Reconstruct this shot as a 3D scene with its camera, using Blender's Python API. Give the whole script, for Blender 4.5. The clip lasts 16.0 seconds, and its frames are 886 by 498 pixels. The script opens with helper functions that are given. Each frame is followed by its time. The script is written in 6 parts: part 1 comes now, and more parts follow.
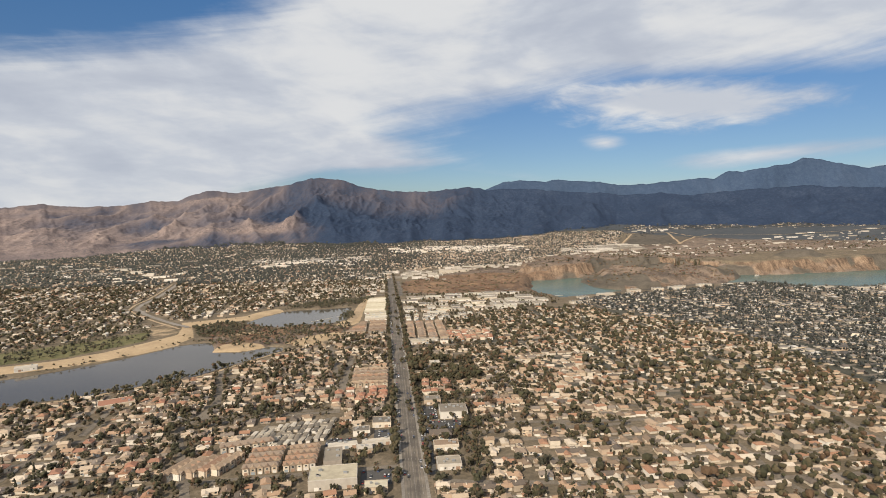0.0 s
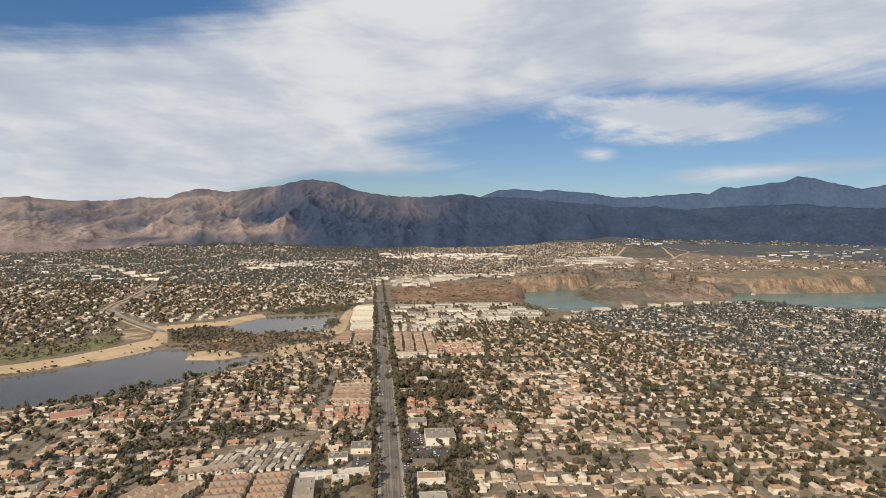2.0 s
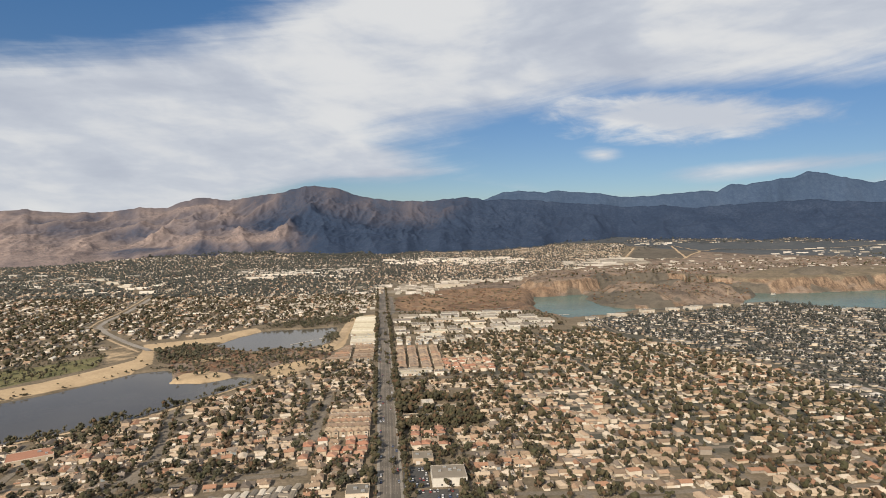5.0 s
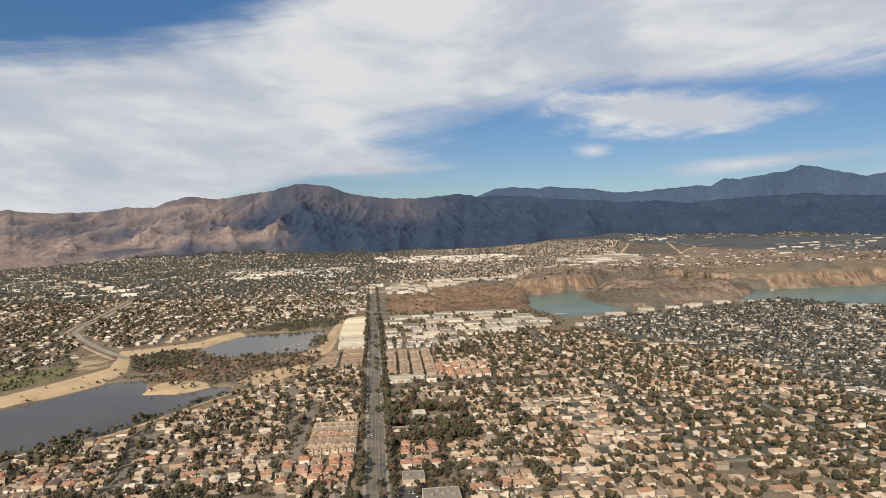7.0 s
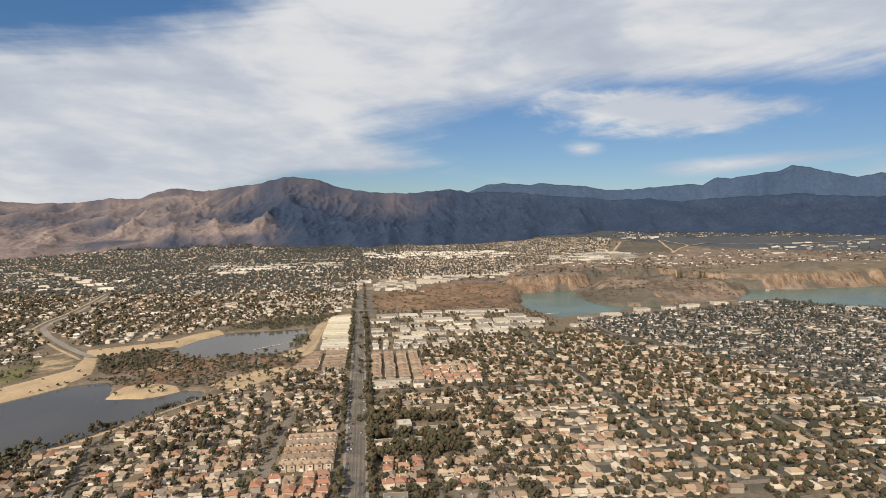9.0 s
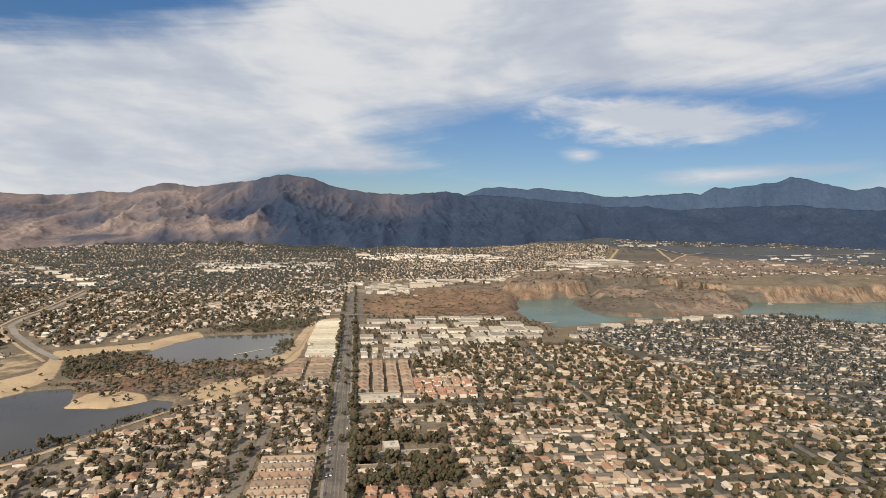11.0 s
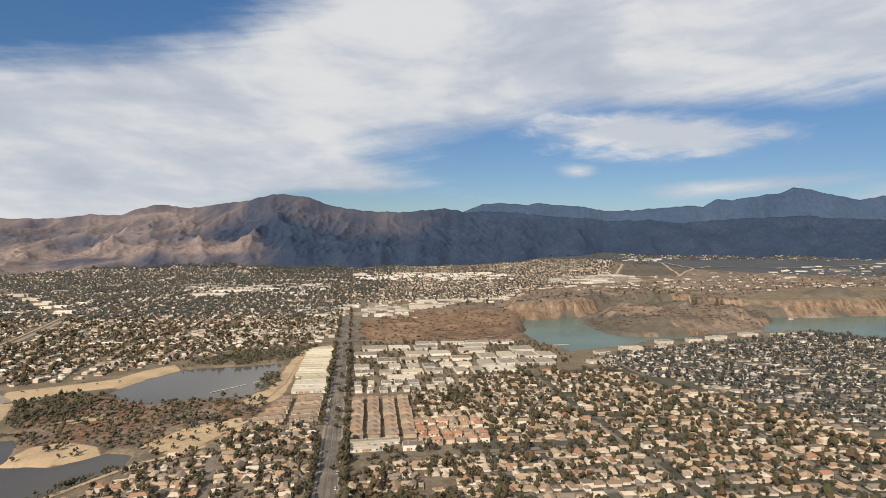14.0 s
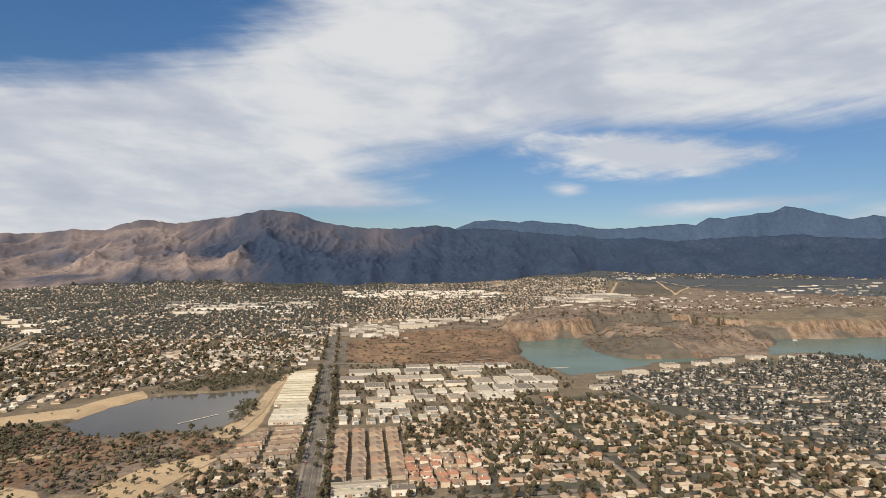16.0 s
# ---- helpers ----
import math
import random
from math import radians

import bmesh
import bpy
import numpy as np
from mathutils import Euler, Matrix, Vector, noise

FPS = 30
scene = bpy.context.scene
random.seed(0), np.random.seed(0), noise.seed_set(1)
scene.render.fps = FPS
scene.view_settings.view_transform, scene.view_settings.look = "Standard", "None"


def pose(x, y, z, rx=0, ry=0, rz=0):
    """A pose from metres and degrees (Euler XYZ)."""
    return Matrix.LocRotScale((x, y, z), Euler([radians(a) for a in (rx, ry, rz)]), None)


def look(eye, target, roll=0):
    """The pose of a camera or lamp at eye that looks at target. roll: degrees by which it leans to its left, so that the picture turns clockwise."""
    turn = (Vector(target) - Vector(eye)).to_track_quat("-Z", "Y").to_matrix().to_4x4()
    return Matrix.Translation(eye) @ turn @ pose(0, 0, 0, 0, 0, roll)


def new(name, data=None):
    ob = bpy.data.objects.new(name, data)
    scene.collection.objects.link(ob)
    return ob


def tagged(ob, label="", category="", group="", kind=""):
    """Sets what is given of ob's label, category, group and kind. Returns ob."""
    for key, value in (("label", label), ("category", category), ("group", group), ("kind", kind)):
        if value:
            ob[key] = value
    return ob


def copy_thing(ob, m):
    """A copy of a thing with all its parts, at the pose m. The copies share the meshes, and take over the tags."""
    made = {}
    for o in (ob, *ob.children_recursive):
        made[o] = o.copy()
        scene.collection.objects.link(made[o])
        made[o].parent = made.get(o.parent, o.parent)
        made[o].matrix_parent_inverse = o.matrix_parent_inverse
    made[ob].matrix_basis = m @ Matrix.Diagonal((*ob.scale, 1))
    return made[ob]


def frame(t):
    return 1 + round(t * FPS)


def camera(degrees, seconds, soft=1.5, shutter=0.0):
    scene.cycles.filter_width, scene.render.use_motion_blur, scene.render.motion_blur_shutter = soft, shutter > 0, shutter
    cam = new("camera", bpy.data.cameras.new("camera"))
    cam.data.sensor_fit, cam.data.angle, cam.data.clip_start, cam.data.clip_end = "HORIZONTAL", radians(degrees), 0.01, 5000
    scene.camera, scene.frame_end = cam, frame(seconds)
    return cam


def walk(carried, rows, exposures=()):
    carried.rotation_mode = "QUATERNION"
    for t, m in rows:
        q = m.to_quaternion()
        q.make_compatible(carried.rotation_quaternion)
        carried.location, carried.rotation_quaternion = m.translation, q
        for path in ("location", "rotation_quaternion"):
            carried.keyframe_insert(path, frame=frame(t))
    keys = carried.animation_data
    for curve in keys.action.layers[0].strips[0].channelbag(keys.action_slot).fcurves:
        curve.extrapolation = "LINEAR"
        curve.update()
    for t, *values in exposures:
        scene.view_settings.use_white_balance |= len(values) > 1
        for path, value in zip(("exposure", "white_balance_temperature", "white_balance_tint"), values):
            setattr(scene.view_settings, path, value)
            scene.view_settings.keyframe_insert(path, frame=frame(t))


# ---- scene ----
cam = camera(76.0, 16.0, 0.95)
# seconds, x, y, z, yaw, pitch, roll
FLIGHT = [
    (0.0, -8.2, -0.4, 210.0, -5.05, -3.79, -0.95),
    (0.5, -7.2, 11.7, 210.2, -5.44, -3.61, -0.31),
    (1.0, -6.2, 23.7, 210.5, -5.77, -3.52, 0.30),
    (1.5, -5.1, 35.8, 210.8, -5.89, -3.48, 0.81),
    (2.0, -4.1, 47.8, 211.1, -5.87, -3.17, 1.02),
    (2.5, -3.0, 59.8, 211.4, -5.70, -2.92, 0.94),
    (3.0, -1.8, 71.7, 211.7, -5.48, -2.74, 0.76),
    (3.5, -0.6, 83.5, 212.0, -5.32, -2.62, 0.27),
    (4.0, 0.7, 95.3, 212.2, -5.13, -2.72, -0.04),
    (6.5, 8.3, 152.5, 212.0, -5.91, -2.89, -0.77),
    (7.0, 9.9, 164.3, 211.7, -6.08, -3.07, -0.80),
    (7.5, 11.5, 176.1, 211.3, -6.30, -3.19, -0.90),
    (8.0, 13.2, 188.0, 210.9, -6.49, -3.30, -0.86),
    (8.5, 14.7, 200.1, 210.5, -6.72, -3.38, -0.56),
    (9.0, 16.2, 212.3, 210.1, -7.04, -3.51, -0.05),
    (11.5, 22.2, 280.3, 208.0, -7.60, -3.07, 1.61),
    (12.0, 23.4, 295.2, 207.5, -7.04, -1.20, 0.93),
    (12.5, 24.7, 310.2, 207.0, -6.69, -1.16, 0.48),
    (13.0, 26.0, 325.4, 206.4, -6.60, -1.39, 0.03),
    (13.5, 27.3, 340.6, 205.8, -6.93, -1.38, -0.01),
    (14.0, 28.6, 356.0, 205.2, -7.69, -1.44, 0.48),
    (14.5, 29.8, 371.4, 204.5, -8.37, -1.49, 0.54),
    (15.0, 31.0, 386.9, 203.7, -8.69, -1.39, 0.56),
    (15.5, 32.1, 402.4, 203.0, -8.75, -0.86, 0.61),
    (16.0, 33.2, 417.9, 202.2, -8.59, 0.35, 0.75),
]


def flown(x, y, z, yaw, pitch, roll):
    a, b = radians(yaw), radians(pitch)
    way = Vector((-math.sin(a) * math.cos(b), math.cos(a) * math.cos(b), math.sin(b)))
    eye = Vector((x, y, z))
    return look(eye, eye + 1000.0 * way, roll)


walk(cam, [(t, flown(*row)) for t, *row in FLIGHT])

# ---- world and sun ----
SUN_TURN, SUN_HEIGHT = 213.0, 34.0  # degrees clockwise from +y, degrees up
world = bpy.data.worlds.new("sky")
scene.world = world
world.use_nodes = True


class Net:
    """Short hand for shader nodes."""

    def __init__(self, tree):
        self.tree = tree
        tree.nodes.clear()

    def node(self, kind):
        return self.tree.nodes.new(kind)

    def put(self, socket, value):
        if isinstance(value, bpy.types.NodeSocket):
            self.tree.links.new(value, socket)
        else:
            socket.default_value = value

    def math(self, op, a, b=0.0, c=0.0, clamp=False):
        n = self.node("ShaderNodeMath")
        n.operation, n.use_clamp = op, clamp
        for socket, value in zip(n.inputs, (a, b, c)):
            self.put(socket, value)
        return n.outputs[0]

    def step(self, value, low, high):
        """Smooth rise from 0 at low to 1 at high."""
        n = self.node("ShaderNodeMapRange")
        n.interpolation_type = "SMOOTHSTEP"
        for key, v in (("Value", value), ("From Min", low), ("From Max", high)):
            self.put(n.inputs[key], v)
        return n.outputs["Result"]

    def noise(self, scale, detail=4.0, rough=0.55, vector=None, distort=0.0):
        n = self.node("ShaderNodeTexNoise")
        n.inputs["Scale"].default_value = scale
        n.inputs["Detail"].default_value = detail
        n.inputs["Roughness"].default_value = rough
        n.inputs["Distortion"].default_value = distort
        if vector is not None:
            self.put(n.inputs["Vector"], vector)
        return n.outputs["Fac"]

    def mix(self, fac, a, b, blend="MIX"):
        n = self.node("ShaderNodeMix")
        n.data_type, n.blend_type = "RGBA", blend
        for socket, value in zip((n.inputs[0], n.inputs[6], n.inputs[7]), (fac, a, b)):
            if isinstance(value, tuple) and len(value) == 3:
                value = (*value, 1.0)
            self.put(socket, value)
        return n.outputs[2]

    def ramp(self, fac, stops, constant=False):
        n = self.node("ShaderNodeValToRGB")
        n.color_ramp.interpolation = "CONSTANT" if constant else "LINEAR"
        while len(n.color_ramp.elements) < len(stops):
            n.color_ramp.elements.new(0.5)
        for e, (at, colour) in zip(n.color_ramp.elements, stops):
            e.position, e.color = at, (*colour, 1.0)
        self.put(n.inputs[0], fac)
        return n.outputs[0]


def sky():
    w = Net(world.node_tree)
    air = w.node("ShaderNodeTexSky")
    air.sky_type, air.sun_disc = "NISHITA", False
    air.sun_elevation, air.sun_rotation = radians(SUN_HEIGHT), radians(SUN_TURN)
    air.altitude, air.air_density, air.dust_density, air.ozone_density = 300, 1.0, 0.3, 2.4
    split = w.node("ShaderNodeSeparateXYZ")
    w.put(split.inputs[0], w.node("ShaderNodeTexCoord").outputs["Generated"])
    x, y, z = split.outputs
    turn = w.math("MULTIPLY", w.math("ARCTAN2", x, y), 57.2958)
    rise = w.math("MULTIPLY", w.math("ARCSINE", z), 57.2958)
    flat = w.node("ShaderNodeCombineXYZ")
    for socket, value in zip(flat.inputs, (w.math("MULTIPLY", turn, 0.06), w.math("MULTIPLY", w.math("ADD", rise, w.math("MULTIPLY", turn, 0.05)), 0.17), 1.7)):
        w.put(socket, value)
    streaks = w.noise(1.0, 6.0, 0.5, flat.outputs[0], 0.3)
    puffs = w.noise(3.2, 8.0, 0.6, flat.outputs[0], 0.3)
    ragged = w.math("ADD", w.math("MULTIPLY", w.math("SUBTRACT", streaks, 0.5), 1.7), w.math("MULTIPLY", w.math("SUBTRACT", puffs, 0.5), 0.55))

    slant = w.node("ShaderNodeCombineXYZ")
    for socket, value in zip(slant.inputs, (w.math("MULTIPLY", turn, 0.07), w.math("MULTIPLY", w.math("SUBTRACT", rise, w.math("MULTIPLY", turn, 0.16)), 0.75), 4.2)):
        w.put(socket, value)
    wisps = w.math("SUBTRACT", w.noise(1.0, 6.0, 0.62, slant.outputs[0], 0.5), 0.5)

    def bank(at, up, wide, high, lean=0.0):
        """How deep inside an oval of sky: 1 at its middle, 0 on its rim, less outside."""
        a = w.math("DIVIDE", w.math("SUBTRACT", turn, at), wide)
        level = w.math("ADD", up, w.math("MULTIPLY", w.math("SUBTRACT", turn, at), lean))
        b = w.math("DIVIDE", w.math("SUBTRACT", rise, level), high)
        return w.math("SUBTRACT", 1.0, w.math("SQRT", w.math("ADD", w.math("MULTIPLY", a, a), w.math("MULTIPLY", b, b))))

    # a broad sheet of cloud with openings of blue
    gap = bank(27.0, 7.0, 27.0, 5.2, 0.03)
    low_gap = bank(3.0, 2.0, 15.0, 2.6)
    corner = bank(-31.0, 19.6, 24.0, 6.2, 0.16)
    open_sky = w.math("MAXIMUM", w.math("MAXIMUM", gap, low_gap), corner)
    sheet = w.math("SUBTRACT", 0.06, open_sky)
    sheet = w.math("MINIMUM", sheet, 0.55)
    islet = w.math("ADD", w.math("MULTIPLY", bank(27.5, 9.4, 12.5, 2.3, -0.09), 0.85), w.math("MULTIPLY", w.math("SUBTRACT", puffs, 0.5), 0.8))
    finger = w.math("MULTIPLY", bank(-5.0, 6.6, 10.0, 2.6, -0.16), 0.7)
    finger_low = w.math("MULTIPLY", bank(-2.0, 5.0, 8.0, 0.9), 0.7)
    veil = w.math("MULTIPLY", bank(36.0, 4.6, 9.0, 0.8, 0.05), 0.4)
    cover = sheet
    puff = w.math("MULTIPLY", bank(21.1, 6.3, 1.3, 0.5, -0.05), 0.22)
    for more in (islet, finger, finger_low, veil, puff):
        cover = w.math("MAXIMUM", cover, more)
    # the sky clears overhead and towards the sun
    clear = w.math("MAXIMUM", w.step(rise, 24.0, 46.0), w.step(w.math("ABSOLUTE", turn), 70.0, 120.0))
    cover = w.math("SUBTRACT", w.math("ADD", cover, w.math("ADD", w.math("MULTIPLY", ragged, 0.42), w.math("MULTIPLY", wisps, 0.42))), w.math("MULTIPLY", clear, 0.30))
    mask = w.step(cover, -0.18, 0.42)
    soft = w.noise(0.9, 4.0, 0.5, flat.outputs[0], 0.4)
    body = w.step(w.math("ADD", w.math("MULTIPLY", soft, 0.75), w.math("ADD", w.math("MULTIPLY", puffs, 0.25), w.math("MULTIPLY", wisps, 0.10))), 0.34, 0.64)
    body = w.math("ADD", body, w.math("MULTIPLY", w.step(islet, -0.15, 0.35), 0.45), 0.0, True)
    white = w.ramp(body, [(0.0, (0.52, 0.56, 0.645)), (0.5, (0.63, 0.665, 0.73)), (1.0, (0.81, 0.815, 0.82))])
    blue = w.node("ShaderNodeBackground")
    hue = w.mix(w.step(rise, 5.0, 24.0), (0.75, 0.89, 1.09), (0.74, 1.14, 1.44))
    w.put(blue.inputs[0], w.mix(1.0, air.outputs[0], hue, "MULTIPLY"))
    blue.inputs[1].default_value = SKY_GAIN
    cloud = w.node("ShaderNodeBackground")
    w.put(cloud.inputs[0], white)
    cloud.inputs[1].default_value = CLOUD_GAIN
    both = w.node("ShaderNodeMixShader")
    w.put(both.inputs[0], w.math("MULTIPLY", mask, 0.97))
    w.put(both.inputs[1], blue.outputs[0])
    w.put(both.inputs[2], cloud.outputs[0])
    out = w.node("ShaderNodeOutputWorld")
    w.put(out.inputs[0], both.outputs[0])


SKY_GAIN, CLOUD_GAIN = 0.050, 0.69
sky()
sun = new("sun", bpy.data.lights.new("sun", "SUN"))
sun.data.energy, sun.data.angle, sun.data.color = 5.0, radians(0.6), (1.0, 0.868, 0.70)
a, b = radians(SUN_TURN), radians(SUN_HEIGHT)
sun.matrix_world = look((0, 0, 900), (-math.sin(a) * math.cos(b), -math.cos(a) * math.cos(b), 900 - math.sin(b)))
scene.view_settings.exposure = 0.40

# ---- materials ----
M = {}


def surface(name, colours, grain=1.0, rough=0.85, bump=0.0, spread="", metal=0.0, blotch=0.02, spec=0.3):
    """A procedural surface. colours: stops of a ramp. grain: its fine noise per metre; blotch: its broad one.
    spread: "object" or "island" picks a colour for each thing or piece, "" blends by noise."""
    m = bpy.data.materials.new(name)
    m.use_nodes = True
    w = Net(m.node_tree)
    where = w.node("ShaderNodeNewGeometry")
    fine = w.noise(grain, 5.0, 0.6, where.outputs["Position"])
    broad = w.noise(blotch, 4.0, 0.6, where.outputs["Position"])
    if spread == "object":
        pick = w.node("ShaderNodeObjectInfo").outputs["Random"]
    elif spread == "island":
        pick = where.outputs["Random Per Island"]
    else:
        pick = w.step(w.math("ADD", w.math("MULTIPLY", fine, 0.5), w.math("MULTIPLY", broad, 0.5)), 0.3, 0.7)
    n = len(colours)
    stops = [(i / n if spread else i / max(1, n - 1), c) for i, c in enumerate(colours)]
    base = w.ramp(pick, stops, bool(spread))
    shade = w.ramp(w.math("ADD", w.math("MULTIPLY", fine, 0.6), w.math("MULTIPLY", broad, 0.4)), [(0.3, (0.72, 0.72, 0.72)), (0.7, (1.12, 1.12, 1.12))])
    base = w.mix(1.0, base, shade, "MULTIPLY")
    p = w.node("ShaderNodeBsdfPrincipled")
    w.put(p.inputs["Base Color"], base)
    p.inputs["Roughness"].default_value = rough
    p.inputs["Metallic"].default_value = metal
    p.inputs["Specular IOR Level"].default_value = spec
    if bump:
        b = w.node("ShaderNodeBump")
        b.inputs["Strength"].default_value = 0.6
        b.inputs["Distance"].default_value = bump
        w.put(b.inputs["Height"], fine)
        w.put(p.inputs["Normal"], b.outputs[0])
    w.put(w.node("ShaderNodeOutputMaterial").inputs[0], p.outputs[0])
    M[name] = m
    return m


surface("asphalt", [(0.055, 0.055, 0.055), (0.085, 0.082, 0.078)], 0.5, 0.9, 0.0, "", 0, 0.03)
surface("old_asphalt", [(0.115, 0.098, 0.078), (0.19, 0.162, 0.128)], 0.4, 0.9)
surface("concrete", [(0.18, 0.162, 0.14), (0.27, 0.245, 0.21)], 0.4, 0.85)
surface("paving", [(0.30, 0.255, 0.20), (0.42, 0.37, 0.30), (0.22, 0.19, 0.15), (0.36, 0.26, 0.19)], 0.4, 0.9, 0, "island")
surface("lane_paint", [(0.17, 0.155, 0.135), (0.30, 0.28, 0.25)], 0.7, 0.7)
surface("track", [(0.19, 0.143, 0.10), (0.28, 0.215, 0.15)], 0.15, 0.95, 0.2)
surface("sand", [(0.30, 0.225, 0.14), (0.42, 0.32, 0.21)], 0.15, 0.95, 0.2)
surface("stucco", [(0.50, 0.44, 0.355), (0.58, 0.51, 0.41), (0.37, 0.305, 0.232), (0.50, 0.41, 0.305), (0.62, 0.58, 0.51), (0.28, 0.245, 0.205), (0.42, 0.325, 0.24)], 0.3, 0.9, 0, "object")
surface("stucco_far", [(0.50, 0.44, 0.355), (0.58, 0.51, 0.41), (0.37, 0.305, 0.232), (0.50, 0.41, 0.305), (0.62, 0.58, 0.51), (0.28, 0.245, 0.205), (0.42, 0.325, 0.24)], 0.3, 0.9, 0, "island")
ROOFS = [(0.26, 0.19, 0.13), (0.19, 0.14, 0.10), (0.34, 0.255, 0.18), (0.29, 0.165, 0.105), (0.12, 0.098, 0.08), (0.41, 0.325, 0.24), (0.20, 0.165, 0.135), (0.33, 0.225, 0.15), (0.48, 0.41, 0.325)]
surface("shingle", ROOFS, 0.8, 0.9, 0.05, "object")
surface("shingle_far", ROOFS, 0.8, 0.9, 0, "island")
surface("shingle_pale", ROOFS + [(0.56, 0.50, 0.42), (0.50, 0.43, 0.34), (0.62, 0.58, 0.51)], 0.8, 0.9, 0, "island")
# grey roofs of the eastern suburb, darkened in colour for cloud shade
surface("shaded_roof_far", [(0.11, 0.103, 0.095), (0.075, 0.07, 0.066), (0.17, 0.155, 0.14), (0.13, 0.105, 0.088), (0.24, 0.22, 0.20), (0.09, 0.086, 0.084), (0.42, 0.40, 0.37)], 0.8, 0.9, 0, "island")
surface("red_tile", [(0.31, 0.155, 0.10), (0.34, 0.195, 0.13), (0.27, 0.145, 0.098)], 0.9, 0.85, 0.05, "object")
surface("tan_tile", [(0.255, 0.185, 0.128), (0.31, 0.232, 0.160), (0.210, 0.152, 0.110), (0.285, 0.180, 0.120), (0.235, 0.182, 0.138)], 0.9, 0.85, 0.05, "object")
surface("white_roof", [(0.24, 0.208, 0.162), (0.35, 0.31, 0.25), (0.15, 0.132, 0.108), (0.30, 0.262, 0.205), (0.20, 0.172, 0.135), (0.47, 0.425, 0.355)], 0.12, 0.8, 0, "object", 0, 0.05)
surface("hall_roof", [(0.23, 0.203, 0.160), (0.30, 0.265, 0.21), (0.165, 0.143, 0.112), (0.36, 0.32, 0.255), (0.26, 0.222, 0.17), (0.20, 0.175, 0.145)], 0.12, 0.8, 0, "object", 0, 0.05)
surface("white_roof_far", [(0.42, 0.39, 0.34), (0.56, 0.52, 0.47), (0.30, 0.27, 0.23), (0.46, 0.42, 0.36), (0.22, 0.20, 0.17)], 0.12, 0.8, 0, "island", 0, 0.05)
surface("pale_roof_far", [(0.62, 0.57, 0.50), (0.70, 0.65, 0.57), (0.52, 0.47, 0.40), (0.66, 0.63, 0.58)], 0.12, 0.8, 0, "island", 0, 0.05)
surface("cream_roof", [(0.40, 0.355, 0.26), (0.47, 0.425, 0.32), (0.52, 0.475, 0.38)], 0.2, 0.75, 0, "object", 0, 0.05)
surface("white_wall", [(0.47, 0.435, 0.38), (0.55, 0.52, 0.465), (0.38, 0.345, 0.295), (0.44, 0.39, 0.32)], 0.2, 0.85, 0, "object")
surface("dark_glass", [(0.03, 0.035, 0.04), (0.06, 0.065, 0.07)], 0.3, 0.15, 0, "object", 0, 0.1, 0.5)
surface("door_paint", [(0.55, 0.52, 0.48), (0.30, 0.20, 0.14), (0.65, 0.62, 0.57), (0.25, 0.28, 0.30)], 0.5, 0.6, 0, "object")
surface("grey_metal", [(0.35, 0.35, 0.34), (0.48, 0.48, 0.47)], 0.8, 0.45, 0, "", 0.6)
surface("bark", [(0.10, 0.075, 0.055), (0.17, 0.13, 0.10)], 2.0, 0.95, 0.05)
LEAVES = [(0.046, 0.044, 0.026), (0.066, 0.057, 0.033), (0.050, 0.043, 0.027), (0.078, 0.065, 0.038), (0.042, 0.040, 0.026), (0.092, 0.060, 0.037), (0.058, 0.056, 0.031)]
# leaves of far trees, the haze of distance mixed into their grey-blue colour
surface("leaf_hazed", [(0.050, 0.056, 0.050), (0.066, 0.070, 0.058), (0.056, 0.056, 0.052), (0.080, 0.078, 0.066), (0.045, 0.051, 0.048)], 0.8, 0.85, 0, "island")
surface("leaf_park", [(0.068, 0.066, 0.042), (0.085, 0.078, 0.048), (0.060, 0.060, 0.042), (0.098, 0.082, 0.052), (0.074, 0.066, 0.044), (0.052, 0.055, 0.036)], 1.6, 0.85, 0.4, "island", 0, 0.02, 0.15)
surface("leaf", LEAVES, 1.5, 0.8, 0.3, "object")
surface("leaf_far", LEAVES, 1.6, 0.85, 0.4, "island", 0, 0.02, 0.15)
surface("scrub", [(0.12, 0.095, 0.055), (0.16, 0.105, 0.062), (0.07, 0.068, 0.040), (0.15, 0.082, 0.052), (0.095, 0.078, 0.048)], 1.0, 0.9, 0, "island")
surface("car_paint", [(0.7, 0.7, 0.7), (0.03, 0.03, 0.035), (0.25, 0.26, 0.28), (0.5, 0.5, 0.5), (0.3, 0.04, 0.035), (0.05, 0.08, 0.18)], 0.5, 0.3, 0, "object", 0.1, 0.1, 0.5)
surface("tyre", [(0.02, 0.02, 0.02), (0.035, 0.035, 0.035)], 3.0, 0.9)


def water(name, colour, rough, shine):
    m = bpy.data.materials.new(name)
    m.use_nodes = True
    w = Net(m.node_tree)
    at = w.node("ShaderNodeNewGeometry").outputs["Position"]
    p = w.node("ShaderNodeBsdfPrincipled")
    w.put(p.inputs["Base Color"], w.ramp(w.noise(0.006, 3.0, 0.5, at), [(0.35, tuple(0.85 * c for c in colour)), (0.65, tuple(1.12 * c for c in colour))]))
    p.inputs["Roughness"].default_value = rough
    p.inputs["IOR"].default_value = 1.33
    p.inputs["Specular IOR Level"].default_value = shine
    b = w.node("ShaderNodeBump")
    b.inputs["Strength"].default_value, b.inputs["Distance"].default_value = 0.18, 0.2
    w.put(b.inputs["Height"], w.noise(0.25, 4.0, 0.6, at))
    w.put(p.inputs["Normal"], b.outputs[0])
    w.put(w.node("ShaderNodeOutputMaterial").inputs[0], p.outputs[0])
    M[name] = m


